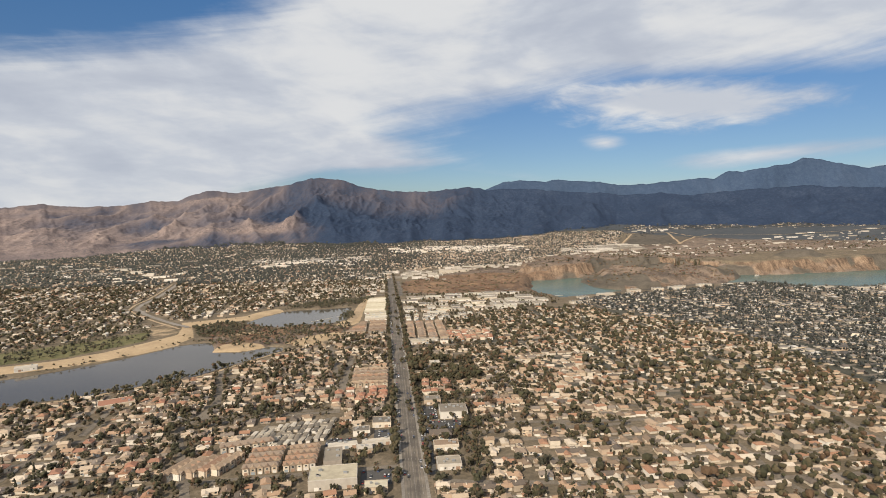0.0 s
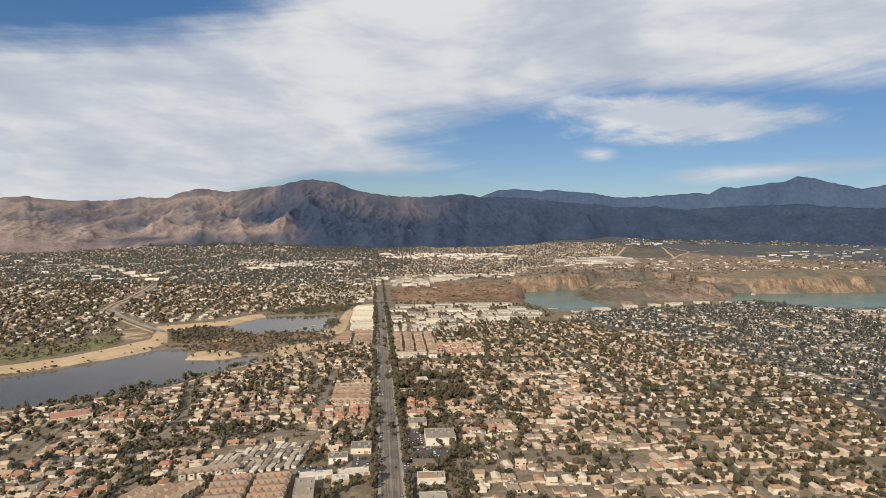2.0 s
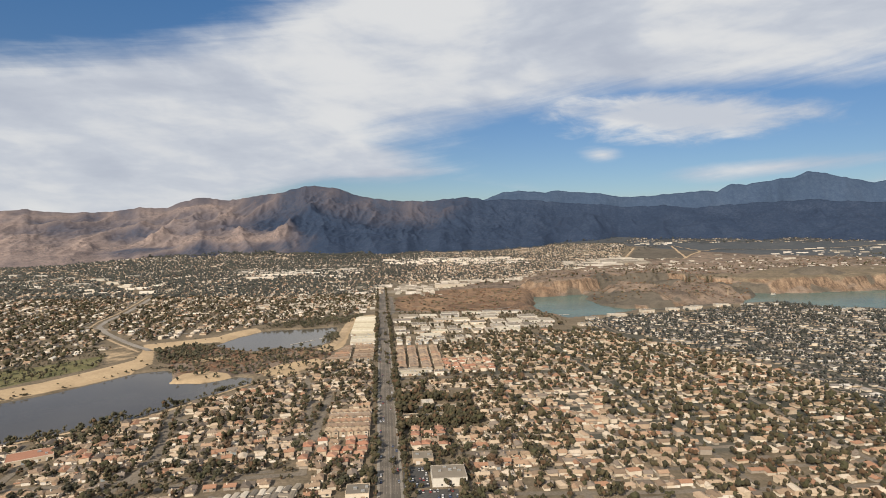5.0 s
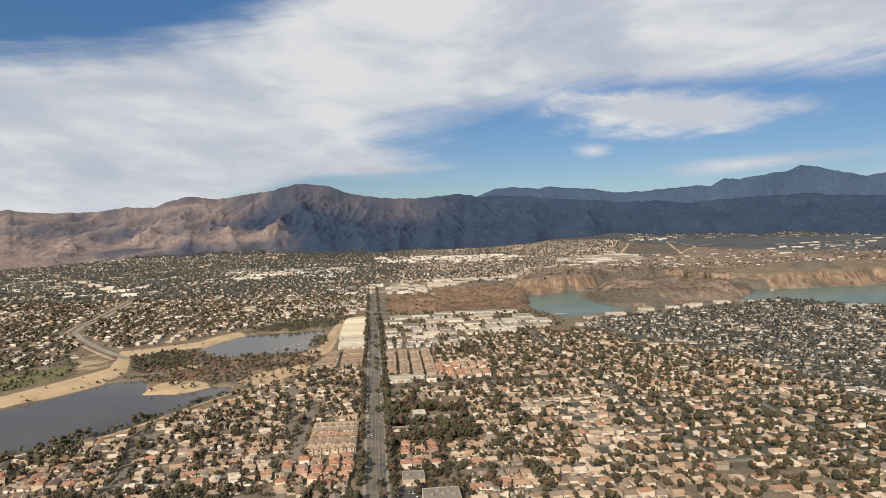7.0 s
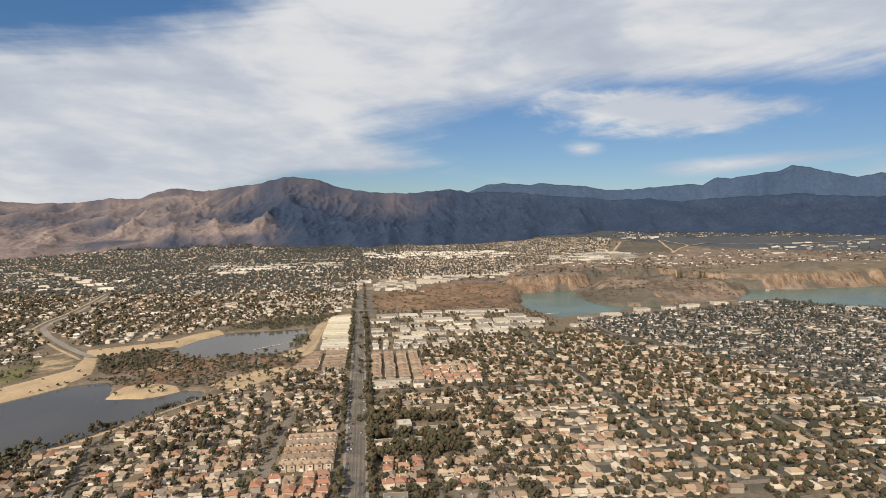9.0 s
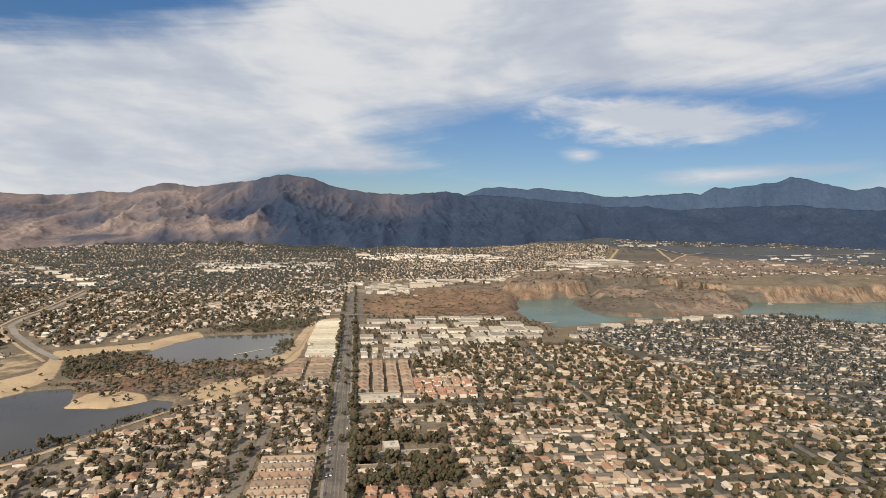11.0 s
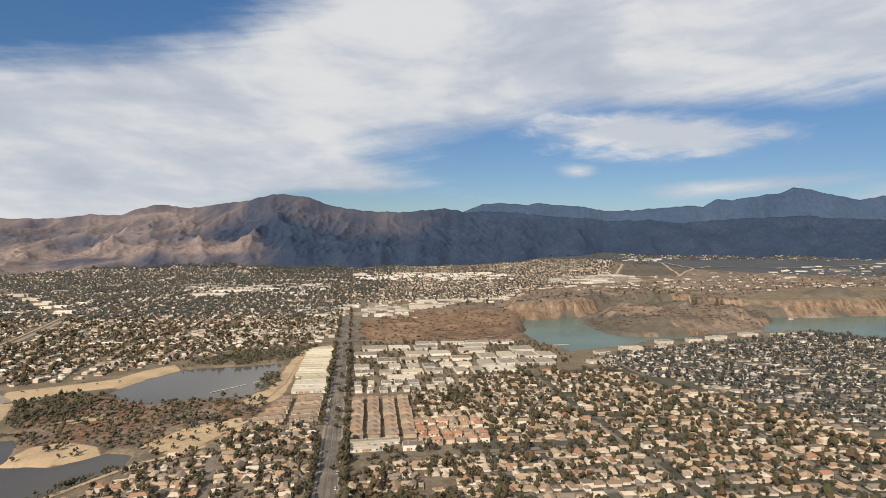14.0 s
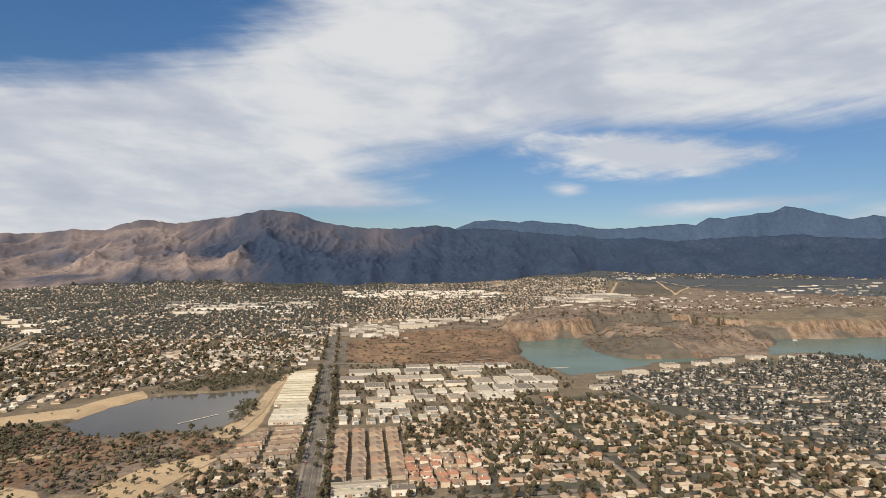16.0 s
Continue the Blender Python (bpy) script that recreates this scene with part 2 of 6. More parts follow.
water("lake_water", (0.088, 0.081, 0.068), 0.10, 0.38)
water("quarry_water", (0.085, 0.128, 0.112), 0.25, 0.2)


def land():
    """Soil whose cover follows the land's own use: town earth, sand, brown dirt, tan quarry earth, dry grass. Cloud
    shade in the east and haze on far ground are painted in.
    """
    m = bpy.data.materials.new("land")
    m.use_nodes = True
    w = Net(m.node_tree)
    at = w.node("ShaderNodeNewGeometry").outputs["Position"]
    fine, mid, broad = w.noise(0.25, 5.0, 0.65, at), w.noise(0.035, 5.0, 0.6, at), w.noise(0.005, 4.0, 0.6, at)

    def cover(name):
        n = w.node("ShaderNodeAttribute")
        n.attribute_name = name
        return w.step(w.math("ADD", n.outputs["Fac"], w.math("MULTIPLY", w.math("SUBTRACT", mid, 0.5), 0.7)), 0.35, 0.65)

    both = w.math("ADD", w.math("MULTIPLY", fine, 0.5), w.math("MULTIPLY", mid, 0.5))
    base = w.ramp(both, [(0.3, (0.070, 0.060, 0.042)), (0.5, (0.135, 0.110, 0.078)), (0.7, (0.25, 0.20, 0.145))])
    for name, dark, light in (
        # cloud shade over the eastern quarter, painted as darker ground
        ("east_shade", (0.030, 0.034, 0.028), (0.105, 0.098, 0.080)),
        ("grass", (0.080, 0.084, 0.040), (0.19, 0.168, 0.088)),
        ("tan", (0.060, 0.050, 0.043), (0.245, 0.188, 0.145)),
        ("dirt", (0.078, 0.054, 0.042), (0.25, 0.165, 0.105)),
        ("scree", (0.055, 0.05, 0.042), (0.13, 0.112, 0.09)),
        ("bank", (0.30, 0.225, 0.14), (0.44, 0.335, 0.215)),
        # dark scrub before the mountains, with blue-grey haze put into its colour
        ("hazed_wild", (0.045, 0.054, 0.064), (0.08, 0.084, 0.088)),
    ):
        tint = w.ramp(w.math("ADD", w.math("MULTIPLY", both, 0.7), w.math("MULTIPLY", broad, 0.3)), [(0.39, dark), (0.61, light)])
        base = w.mix(cover(name), base, tint)
        if name == "dirt":  # freshly cut earth on the steep quarry faces
            lean = w.node("ShaderNodeSeparateXYZ")
            w.put(lean.inputs[0], w.node("ShaderNodeNewGeometry").outputs["Normal"])
            steep = w.step(w.math("ADD", lean.outputs[2], w.math("MULTIPLY", w.math("SUBTRACT", mid, 0.5), 0.55)), 0.90, 0.72)
            runs = w.node("ShaderNodeMapping")  # rills washed out down the faces
            runs.inputs["Rotation"].default_value = (0, 0, radians(12))
            runs.inputs["Scale"].default_value = (0.075, 0.012, 0.02)
            w.put(runs.inputs["Vector"], at)
            rills = w.noise(1.0, 5.0, 0.65, runs.outputs[0], 0.6)
            cut = w.ramp(w.math("ADD", w.math("MULTIPLY", both, 0.55), w.math("MULTIPLY", rills, 0.45)), [(0.40, (0.060, 0.046, 0.036)), (0.5, (0.150, 0.105, 0.074)), (0.62, (0.31, 0.225, 0.155))])
            base = w.mix(steep, base, cut)
    p = w.node("ShaderNodeBsdfPrincipled")
    w.put(p.inputs["Base Color"], base)
    p.inputs["Roughness"].default_value = 0.95
    p.inputs["Specular IOR Level"].default_value = 0.1
    b = w.node("ShaderNodeBump")
    b.inputs["Strength"].default_value, b.inputs["Distance"].default_value = 0.7, 1.0
    w.put(b.inputs["Height"], fine)
    w.put(p.inputs["Normal"], b.outputs[0])
    w.put(w.node("ShaderNodeOutputMaterial").inputs[0], p.outputs[0])
    M["land"] = m


land()


def rock(name, dry, wooded, scale):
    """Mountain slope: dry slopes of rock and soil, and chaparral with cloud shade and haze painted into its colour
    where the woods attribute says so.
    """
    m = bpy.data.materials.new(name)
    m.use_nodes = True
    w = Net(m.node_tree)
    at = w.node("ShaderNodeNewGeometry").outputs["Position"]
    broad, fine = w.noise(scale, 8.0, 0.65, at, 0.5), w.noise(scale * 9.0, 5.0, 0.6, at)
    grit = w.noise(scale * 28.0, 4.0, 0.6, at)
    mixed = w.math("ADD", w.math("ADD", w.math("MULTIPLY", broad, 0.32), w.math("MULTIPLY", fine, 0.34)), w.math("MULTIPLY", grit, 0.34))
    n = w.node("ShaderNodeAttribute")
    n.attribute_name = "woods"
    fac = w.step(w.math("ADD", n.outputs["Fac"], w.math("MULTIPLY", w.math("SUBTRACT", mixed, 0.5), 1.6)), 0.1, 0.9)
    p = w.node("ShaderNodeBsdfPrincipled")
    w.put(p.inputs["Base Color"], w.mix(fac, w.ramp(mixed, dry), w.ramp(mixed, wooded)))
    p.inputs["Roughness"].default_value = 1.0
    p.inputs["Specular IOR Level"].default_value = 0.05
    b = w.node("ShaderNodeBump")
    b.inputs["Strength"].default_value, b.inputs["Distance"].default_value = 0.7, 7.0
    w.put(b.inputs["Height"], w.noise(scale * 5.0, 7.0, 0.65, at))
    w.put(p.inputs["Normal"], b.outputs[0])
    w.put(w.node("ShaderNodeOutputMaterial").inputs[0], p.outputs[0])
    M[name] = m


# dark blue stops: chaparral with cloud shade and haze in the colour
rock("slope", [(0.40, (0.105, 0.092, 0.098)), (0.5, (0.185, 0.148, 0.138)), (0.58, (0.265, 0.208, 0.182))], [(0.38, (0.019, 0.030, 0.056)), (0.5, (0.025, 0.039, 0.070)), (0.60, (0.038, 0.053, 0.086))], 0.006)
# far range: aerial haze is put into these blue base colours
rock("hazed_slope", [(0.36, (0.032, 0.052, 0.094)), (0.5, (0.042, 0.066, 0.112)), (0.66, (0.064, 0.089, 0.138))], [(0.36, (0.032, 0.052, 0.094)), (0.5, (0.042, 0.066, 0.112)), (0.66, (0.064, 0.089, 0.138))], 0.004)

# ---- plan of the land ----
LAKE_WEST = [(-520, 630), (-430, 676), (-376, 694), (-328, 726), (-270, 764), (-238, 812), (-208, 852), (-184, 888), (-183, 912), (-212, 922), (-244, 890), (-290, 897), (-298, 935), (-316, 968), (-345, 962), (-366, 948), (-388, 915), (-424, 868), (-475, 820), (-560, 760), (-640, 660)]
LAKE_EAST = [(-300, 1132), (-284, 1195), (-253, 1248), (-215, 1264), (-160, 1268), (-105, 1285), (-100, 1240), (-112, 1200), (-103, 1150), (-115, 1108), (-145, 1086), (-190, 1098), (-218, 1074), (-266, 1085)]
PIT = [(345, 1430), (390, 1325), (470, 1350), (592, 1405), (650, 1415), (760, 1465), (1000, 1495), (1090, 1370), (1400, 1350), (2200, 1600), (2300, 1960), (2050, 1950), (1720, 1900), (1400, 1862), (1230, 1852), (1020, 1990), (760, 2000), (632, 1905), (420, 1860), (390, 1750), (350, 1600)]
HEADLAND = [(585, 1680), (640, 1578), (800, 1572), (950, 1606), (1060, 1710), (1140, 1800), (1180, 1950), (900, 2040), (680, 2000)]
PLATEAU = [(430, 1880), (640, 1925), (760, 2020), (1020, 2005), (1235, 1868), (1400, 1878), (1720, 1915), (2050, 1965), (2600, 2050), (2600, 2600), (1500, 2600), (700, 2350)]
DIRT_FIELD = [(16, 1462), (14, 1700), (150, 1850), (330, 1890), (420, 1870), (395, 1760), (350, 1600), (340, 1440), (250, 1425), (150, 1415)]
BASIN = [(1201, 2896), (1462, 2835), (1701, 3096), (1690, 3366), (1476, 3395)]
TAN_FLATS = [(150, 1850), (420, 1860), (640, 1905), (1000, 2010), (1300, 2040), (1580, 2230), (2200, 2200), (3200, 2300), (3700, 2900), (2900, 3150), (2200, 3330), (1740, 3400), (1300, 3000), (700, 2500), (300, 2150)]
BANK = [(-720, 760), (-560, 790), (-475, 825), (-424, 870), (-387, 914), (-362, 950), (-352, 1000), (-388, 1095), (-344, 1130), (-291, 1150), (-262, 1200), (-246, 1246), (-264, 1280), (-297, 1243), (-316, 1196), (-360, 1172), (-425, 1140), (-405, 1085), (-392, 1028), (-422, 968), (-460, 910), (-508, 868), (-600, 830), (-740, 800)]
SAND_ROAD = [(-97, 1042), (-76, 1090), (-73, 1290), (-60, 1385), (-30, 1400), (-34, 1412), (-75, 1395), (-90, 1290), (-95, 1150), (-112, 1060)]
PENINSULA = [(-316, 975), (-290, 900), (-240, 893), (-205, 925), (-175, 915), (-160, 900), (-100, 960), (-85, 1050), (-100, 1090), (-150, 1082), (-220, 1068), (-300, 1125), (-345, 1125), (-385, 1090), (-350, 1010)]
SANDY_SPOTS = [[(-185, 925), (-160, 972), (-108, 1005), (-100, 965), (-140, 915)], [(-296, 897), (-265, 884), (-211, 909), (-227, 932), (-262, 945), (-284, 936)], [(-172, 912), (-170, 952), (-134, 960), (-124, 918), (-150, 902)], [(-300, 1005), (-262, 1032), (-245, 1020), (-280, 1000)], [(-95, 1040), (-85, 1110), (-110, 1110), (-120, 1060)]]
DRY_FIELD = [(-480, 1110), (-440, 1139), (-395, 1047), (-424, 1001)]
GRASS_PARK = [(-900, 800), (-600, 840), (-500, 885), (-425, 985), (-452, 1070), (-520, 1000), (-640, 920), (-900, 850)]
# eastern yards whose ground colour is darkened for cloud shade
EAST_SHADED = [(90, 560), (1900, 560), (1900, 1300), (1380, 1320), (1080, 1340), (990, 1460), (840, 1400), (480, 1300), (380, 1240), (230, 1190), (90, 1080)]
CHANNEL = [(-392, 1085), (-409, 1104), (-466, 1166), (-540, 1255), (-590, 1330), (-606, 1400), (-612, 1490), (-640, 1650), (-670, 1800)]


def road_x(y):
    """The middle of the boulevard."""
    return 4.0 - 0.018 * (np.asarray(y, float) - 460.0)


def inside(poly, x, y):
    x, y = np.asarray(x, float), np.asarray(y, float)
    hit = np.zeros(np.broadcast(x, y).shape, bool)
    for (ax, ay), (bx, by) in zip(poly, poly[1:] + poly[:1]):
        if ay == by:
            continue
        hit ^= ((ay > y) != (by > y)) & (x < (bx - ax) * (y - ay) / (by - ay) + ax)
    return hit


def rim(poly, x, y, closed=True):
    """Distance to a polygon's outline."""
    x, y = np.asarray(x, float), np.asarray(y, float)
    best = np.full(np.broadcast(x, y).shape, 1e9)
    for (ax, ay), (bx, by) in zip(poly, poly[1:] + poly[:1] if closed else poly[1:]):
        dx, dy = bx - ax, by - ay
        s = np.clip(((x - ax) * dx + (y - ay) * dy) / (dx * dx + dy * dy), 0, 1)
        best = np.minimum(best, np.hypot(x - ax - s * dx, y - ay - s * dy))
    return best


def depth_in(poly, x, y):
    d = rim(poly, x, y)
    return np.where(inside(poly, x, y), d, -d)


def smooth(v, low, high):
    s = np.clip((np.asarray(v, float) - low) / (high - low), 0, 1)
    return s * s * (3 - 2 * s)


_lattice = np.random.RandomState(5).rand(64, 64)


def rough(x, y, size):
    """Value noise with features of that size, from -1 to 1."""
    u, v = np.asarray(x, float) / size, np.asarray(y, float) / size
    i, j = np.floor(u).astype(int), np.floor(v).astype(int)
    s, t = u - i, v - j
    s, t = s * s * (3 - 2 * s), t * t * (3 - 2 * t)
    g = lambda a, b: _lattice[a % 64, b % 64]
    return 2 * ((g(i, j) * (1 - s) + g(i + 1, j) * s) * (1 - t) + (g(i, j + 1) * (1 - s) + g(i + 1, j + 1) * s) * t) - 1


def ridged(x, y, size, layers=4, gain=0.52):
    """Sharp crests and rounded gullies, from 0 to 1."""
    total, weight, amount, prior = 0.0, 0.0, 1.0, 1.0
    for k in range(layers):
        c, s = math.cos(0.9 * k + 0.5), math.sin(0.9 * k + 0.5)
        v = (1 - np.abs(rough(x * c + y * s + 37 * k, y * c - x * s + 91 * k, size))) ** 2
        total, weight = total + amount * v * prior, weight + amount
        prior, amount, size = 0.35 + 0.65 * v, amount * gain, size * 0.47
    return total / weight


def fan(x, y):
    """The plain rises towards the mountains."""
    d, a = np.hypot(x, y), np.degrees(np.arctan2(x, y))
    far = d + (0.00022 + 0.00098 * smooth(a, 9.0, 24.0)) * np.maximum(0, d - 2700.0) ** 2
    return 210.0 * (1 - d / np.maximum(far, 1.0))


def foothills(x, y):
    """Low wooded hills before the mountains."""
    d, a = np.hypot(x, y), np.degrees(np.arctan2(x, y))
    rise = smooth(d + 120 * rough(x, y, 260), 3300, 3700) * smooth(a + 1.5 * rough(x, y, 300), -25, -19) * smooth(-a + 1.5 * rough(x, y, 240), 6, 14)
    return rise * (6 + 58 * ridged(x, y, 520, 3))


PIT_FLOOR, PIT_WATER, LAKE_LEVEL = -32.0, -24.0, -2.5


def height(x, y):
    x, y = np.asarray(x, float), np.asarray(y, float)
    z = fan(x, y) + foothills(x, y)
    for poly in (LAKE_WEST, LAKE_EAST):
        z = z - 6.0 * smooth(depth_in(poly, x, y) + 2.5 * rough(x, y, 14), -7, 11)
    d = depth_in(PIT, x, y) + 9 * rough(x, y, 60) + 6 * rough(x, y, 26) + 3 * rough(x, y, 13)
    cut = PIT_FLOOR * smooth(d + 16 * ridged(x, y, 60, 3) - 8, -4, 52)
    h = depth_in(HEADLAND, x, y) + 22 * rough(x, y, 70) + 9 * rough(x, y, 30)
    hill = -31 + 20 * smooth(h, -26, 8) + 20 * smooth(h, 25, 80) + (34 * ridged(x, y, 150, 4, 0.6) - 15 + 3 * rough(x, y, 26)) * smooth(h, -20, 25)
    z = z + np.where(d > -4, np.maximum(cut, np.where(h > -30, np.minimum(hill, 17), -99)), 0)
    z = z + 24 * smooth(-np.hypot((x - 1490) / 1.6, y - 1965) + 12 * rough(x, y, 40), -75, -10)  # spoil heap
    # dug-over ground
    f = smooth(depth_in(DIRT_FIELD, x, y), 0, 30)
    z = z + f * (-5 + 3 * rough(x, y, 55) + 6 * (ridged(x, y * 1.8, 70, 3) - 0.4) + 1.8 * rough(x, y, 18))
    t = smooth(depth_in(TAN_FLATS, x, y), 0, 60)
    z = z + t * (7 * np.maximum(0, rough(x, y, 130)) + 2.5 * rough(x, y, 45))
    z = z + (21 + 7 * rough(x, y, 160) + 8 * ridged(x, y, 90, 3)) * smooth(depth_in(PLATEAU, x, y) + 44 * ridged(x, y, 85, 4, 0.6) + 6 + 5 * rough(x, y, 17), -14, 24) * (1 - smooth(y, 2150, 2500))
    b = smooth(depth_in(BANK, x, y), -2, 10)
    z = z + 1.2 * b * (1 - smooth(depth_in(LAKE_WEST, x, y), -12, 0))
    p = smooth(depth_in(PENINSULA, x, y), 0, 20)
    return z + p * (0.8 + 1.0 * rough(x, y, 30))


def warp(x, y):
    """Bends the street grid a little, as old suburbs do."""
    x, y = np.asarray(x, float), np.asarray(y, float)
    return x + 9 * rough(x + 400, y, 210) + 22 * rough(x, y, 520) + 4 * rough(x, y, 60), y + 11 * rough(x, y + 900, 190) + 20 * rough(x + 70, y, 450) + 4 * rough(x, y + 33, 70)


def clear_of(x, y, *polys, margin=6.0):
    ok = np.ones(np.shape(x), bool)
    for poly in polys:
        ok &= depth_in(poly, x, y) < -margin
    return ok


# ---- building helpers ----
def sheet_mesh(name, verts, faces, mats, picks=None):
    """A mesh from arrays of points and of triangles or quads."""
    verts, faces = np.asarray(verts, np.float32), np.asarray(faces, np.int32)
    me = bpy.data.meshes.new(name)
    n, k = faces.shape
    me.vertices.add(len(verts))
    me.vertices.foreach_set("co", verts.ravel())
    me.loops.add(n * k)
    me.loops.foreach_set("vertex_index", faces.ravel())
    me.polygons.add(n)
    me.polygons.foreach_set("loop_start", np.arange(0, n * k, k, dtype=np.int32))
    for m in mats:
        me.materials.append(M[m])
    if picks is not None:
        me.polygons.foreach_set("material_index", np.asarray(picks, np.int32))
    me.update(calc_edges=True)
    me.shade_flat()
    return me


class Solid:
    """Gathers boxes and roofs for one mesh."""

    def __init__(self):
        self.v, self.f, self.m = [], [], []

    def add(self, verts, faces, mat=0):
        n = len(self.v)
        self.v += [tuple(p) for p in verts]
        self.f += [tuple(n + i for i in f) for f in faces]
        self.m += [mat] * len(faces)
        return self

    def box(self, x0, x1, y0, y1, z0, z1, mat=0):
        v = [(x0, y0, z0), (x1, y0, z0), (x1, y1, z0), (x0, y1, z0), (x0, y0, z1), (x1, y0, z1), (x1, y1, z1), (x0, y1, z1)]
        return self.add(v, [(3, 2, 1, 0), (4, 5, 6, 7), (0, 1, 5, 4), (1, 2, 6, 5), (2, 3, 7, 6), (3, 0, 4, 7)], mat)

    def roof(self, x0, x1, y0, y1, z, rise, hip, mat=0, thick=0.25):
        """A pitched roof with its ridge along x; hip: how far the ridge stops short of the ends."""
        ym = (y0 + y1) / 2
        low = [(x0, y0, z), (x1, y0, z), (x1, y1, z), (x0, y1, z)]
        up = [(x, y, z + thick) for x, y, _ in low]
        ridge = [(x0 + hip, ym, z + thick + rise), (x1 - hip, ym, z + thick + rise)]
        f = [(3, 2, 1, 0), (0, 1, 5, 4), (1, 2, 6, 5), (2, 3, 7, 6), (3, 0, 4, 7), (4, 5, 9, 8), (6, 7, 8, 9), (5, 6, 9), (7, 4, 8)]
        return self.add(low + up + ridge, f, mat)

    def mesh(self, name, *mats):
        me = bpy.data.meshes.new(name)
        me.from_pydata(self.v, [], self.f)
        for m in mats:
            me.materials.append(M[m])
        if len(mats) > 1:
            me.polygons.foreach_set("material_index", self.m)
        me.update()
        return me


def part(name, solid, material, parent, label=""):
    ob = new(name, solid.mesh(name, material) if isinstance(solid, Solid) else solid)
    ob.parent = parent
    return tagged(ob, label)


def strip(points, wide, lift, step=12.0):
    """Points and quads of a band of the ground along a line."""
    line = []
    for (ax, ay), (bx, by) in zip(points, points[1:]):
        n = max(1, int(math.hypot(bx - ax, by - ay) / step))
        line += [(ax + (bx - ax) * i / n, ay + (by - ay) * i / n) for i in range(n)]
    line = np.array(line + [points[-1]], float)
    way = np.gradient(line, axis=0)
    way /= np.linalg.norm(way, axis=1)[:, None]
    side = np.stack([way[:, 1], -way[:, 0]], 1) * wide / 2
    left, right = line - side, line + side
    v = np.concatenate([left, right])
    z = height(v[:, 0], v[:, 1])
    n = len(line)
    z = np.tile(np.maximum(z[:n], z[n:]), 2) + lift
    i = np.arange(n - 1)
    return np.c_[v, z], np.stack([i, i + n, i + n + 1, i + 1], 1)


def join(pieces):
    verts, faces, n = [], [], 0
    for v, f in pieces:
        verts.append(v)
        faces.append(f + n)
        n += len(v)
    return np.concatenate(verts), np.concatenate(faces)


# ---- ground ----
def ground():
    xs = np.concatenate([np.arange(-5200, -1200, 55), np.arange(-1200, -560, 16), np.arange(-560, 460, 5.0), np.arange(460, 1300, 6.0), np.arange(1300, 1800, 14.0), np.arange(1800, 6000, 90)])
    ys = np.concatenate([np.arange(-900, 300, 120), np.arange(300, 640, 14), np.arange(640, 1420, 5.0), np.arange(1420, 2100, 6.5), np.arange(2100, 2600, 20.0), np.arange(2600, 5300, 45.0)])
    x, y = np.meshgrid(xs, ys)
    z = height(x, y)
    n, k = x.shape
    i = (np.arange(n - 1)[:, None] * k + np.arange(k - 1)[None]).ravel()
    me = sheet_mesh("ground", np.stack([x, y, z], -1).reshape(-1, 3), np.stack([i, i + 1, i + k + 1, i + k], 1), ["land"])
    flat_x, flat_y = x.ravel(), y.ravel()
    pit = smooth(depth_in(PIT, flat_x, flat_y), -14, 8)
    water_edge = np.maximum(depth_in(LAKE_WEST, flat_x, flat_y), depth_in(LAKE_EAST, flat_x, flat_y))
    bank = smooth(depth_in(BANK, flat_x, flat_y), -4, 6)
    for poly in SANDY_SPOTS + [SAND_ROAD]:
        bank = np.maximum(bank, smooth(depth_in(poly, flat_x, flat_y), -6, 5))
    field = smooth(depth_in(DRY_FIELD, flat_x, flat_y), -3, 3)
    bank = np.maximum(bank * (1 - field), 0.47 * field)
    grass = np.maximum(smooth(depth_in(GRASS_PARK, flat_x, flat_y), -10, 15), 0.3 * field)
    east_shade = smooth(depth_in(EAST_SHADED, flat_x, flat_y), -10, 90)
    tan = np.maximum(smooth(depth_in(TAN_FLATS, flat_x, flat_y), -20, 20), np.maximum(pit, 0.8 * smooth(depth_in(PENINSULA, flat_x, flat_y), -5, 8)))
    dirt = np.maximum(smooth(depth_in(DIRT_FIELD, flat_x, flat_y), -6, 10), 0.75 * pit * (1 - smooth(flat_x + 40 * rough(flat_x, flat_y, 60), 500, 640)))
    dirt = np.maximum(dirt, 0.75 * smooth(depth_in(PENINSULA, flat_x, flat_y), -2, 12) * smooth(rough(flat_x, flat_y, 42) + 0.5 * rough(flat_x, flat_y, 19), -0.25, 0.2))
    scree = smooth(depth_in(PIT, flat_x, flat_y), -60, 5) * smooth(rough(flat_x + 40, flat_y, 130) + 0.5 * rough(flat_x, flat_y, 45), -0.05, 0.4) * smooth(flat_x + 30 * rough(flat_x, flat_y, 50), 520, 600)
    hazed_wild = np.maximum(smooth(np.hypot(flat_x, flat_y) + 600 * smooth(flat_x, 1100, 1900), 3950, 4120), 0.8 * smooth(foothills(flat_x, flat_y), 6, 25))
    scree = np.maximum(scree, smooth(-np.hypot((flat_x - 1490) / 1.6, flat_y - 1965), -75, -45))
    scree = np.maximum(scree, smooth(depth_in(BASIN, flat_x, flat_y), -5, 15))
    for name, values in (("bank", bank), ("east_shade", east_shade), ("grass", grass), ("tan", tan), ("dirt", dirt), ("scree", scree), ("hazed_wild", hazed_wild)):
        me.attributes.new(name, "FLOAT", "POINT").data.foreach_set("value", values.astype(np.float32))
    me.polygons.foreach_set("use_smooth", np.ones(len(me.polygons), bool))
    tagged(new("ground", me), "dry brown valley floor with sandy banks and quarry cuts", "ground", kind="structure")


ground()


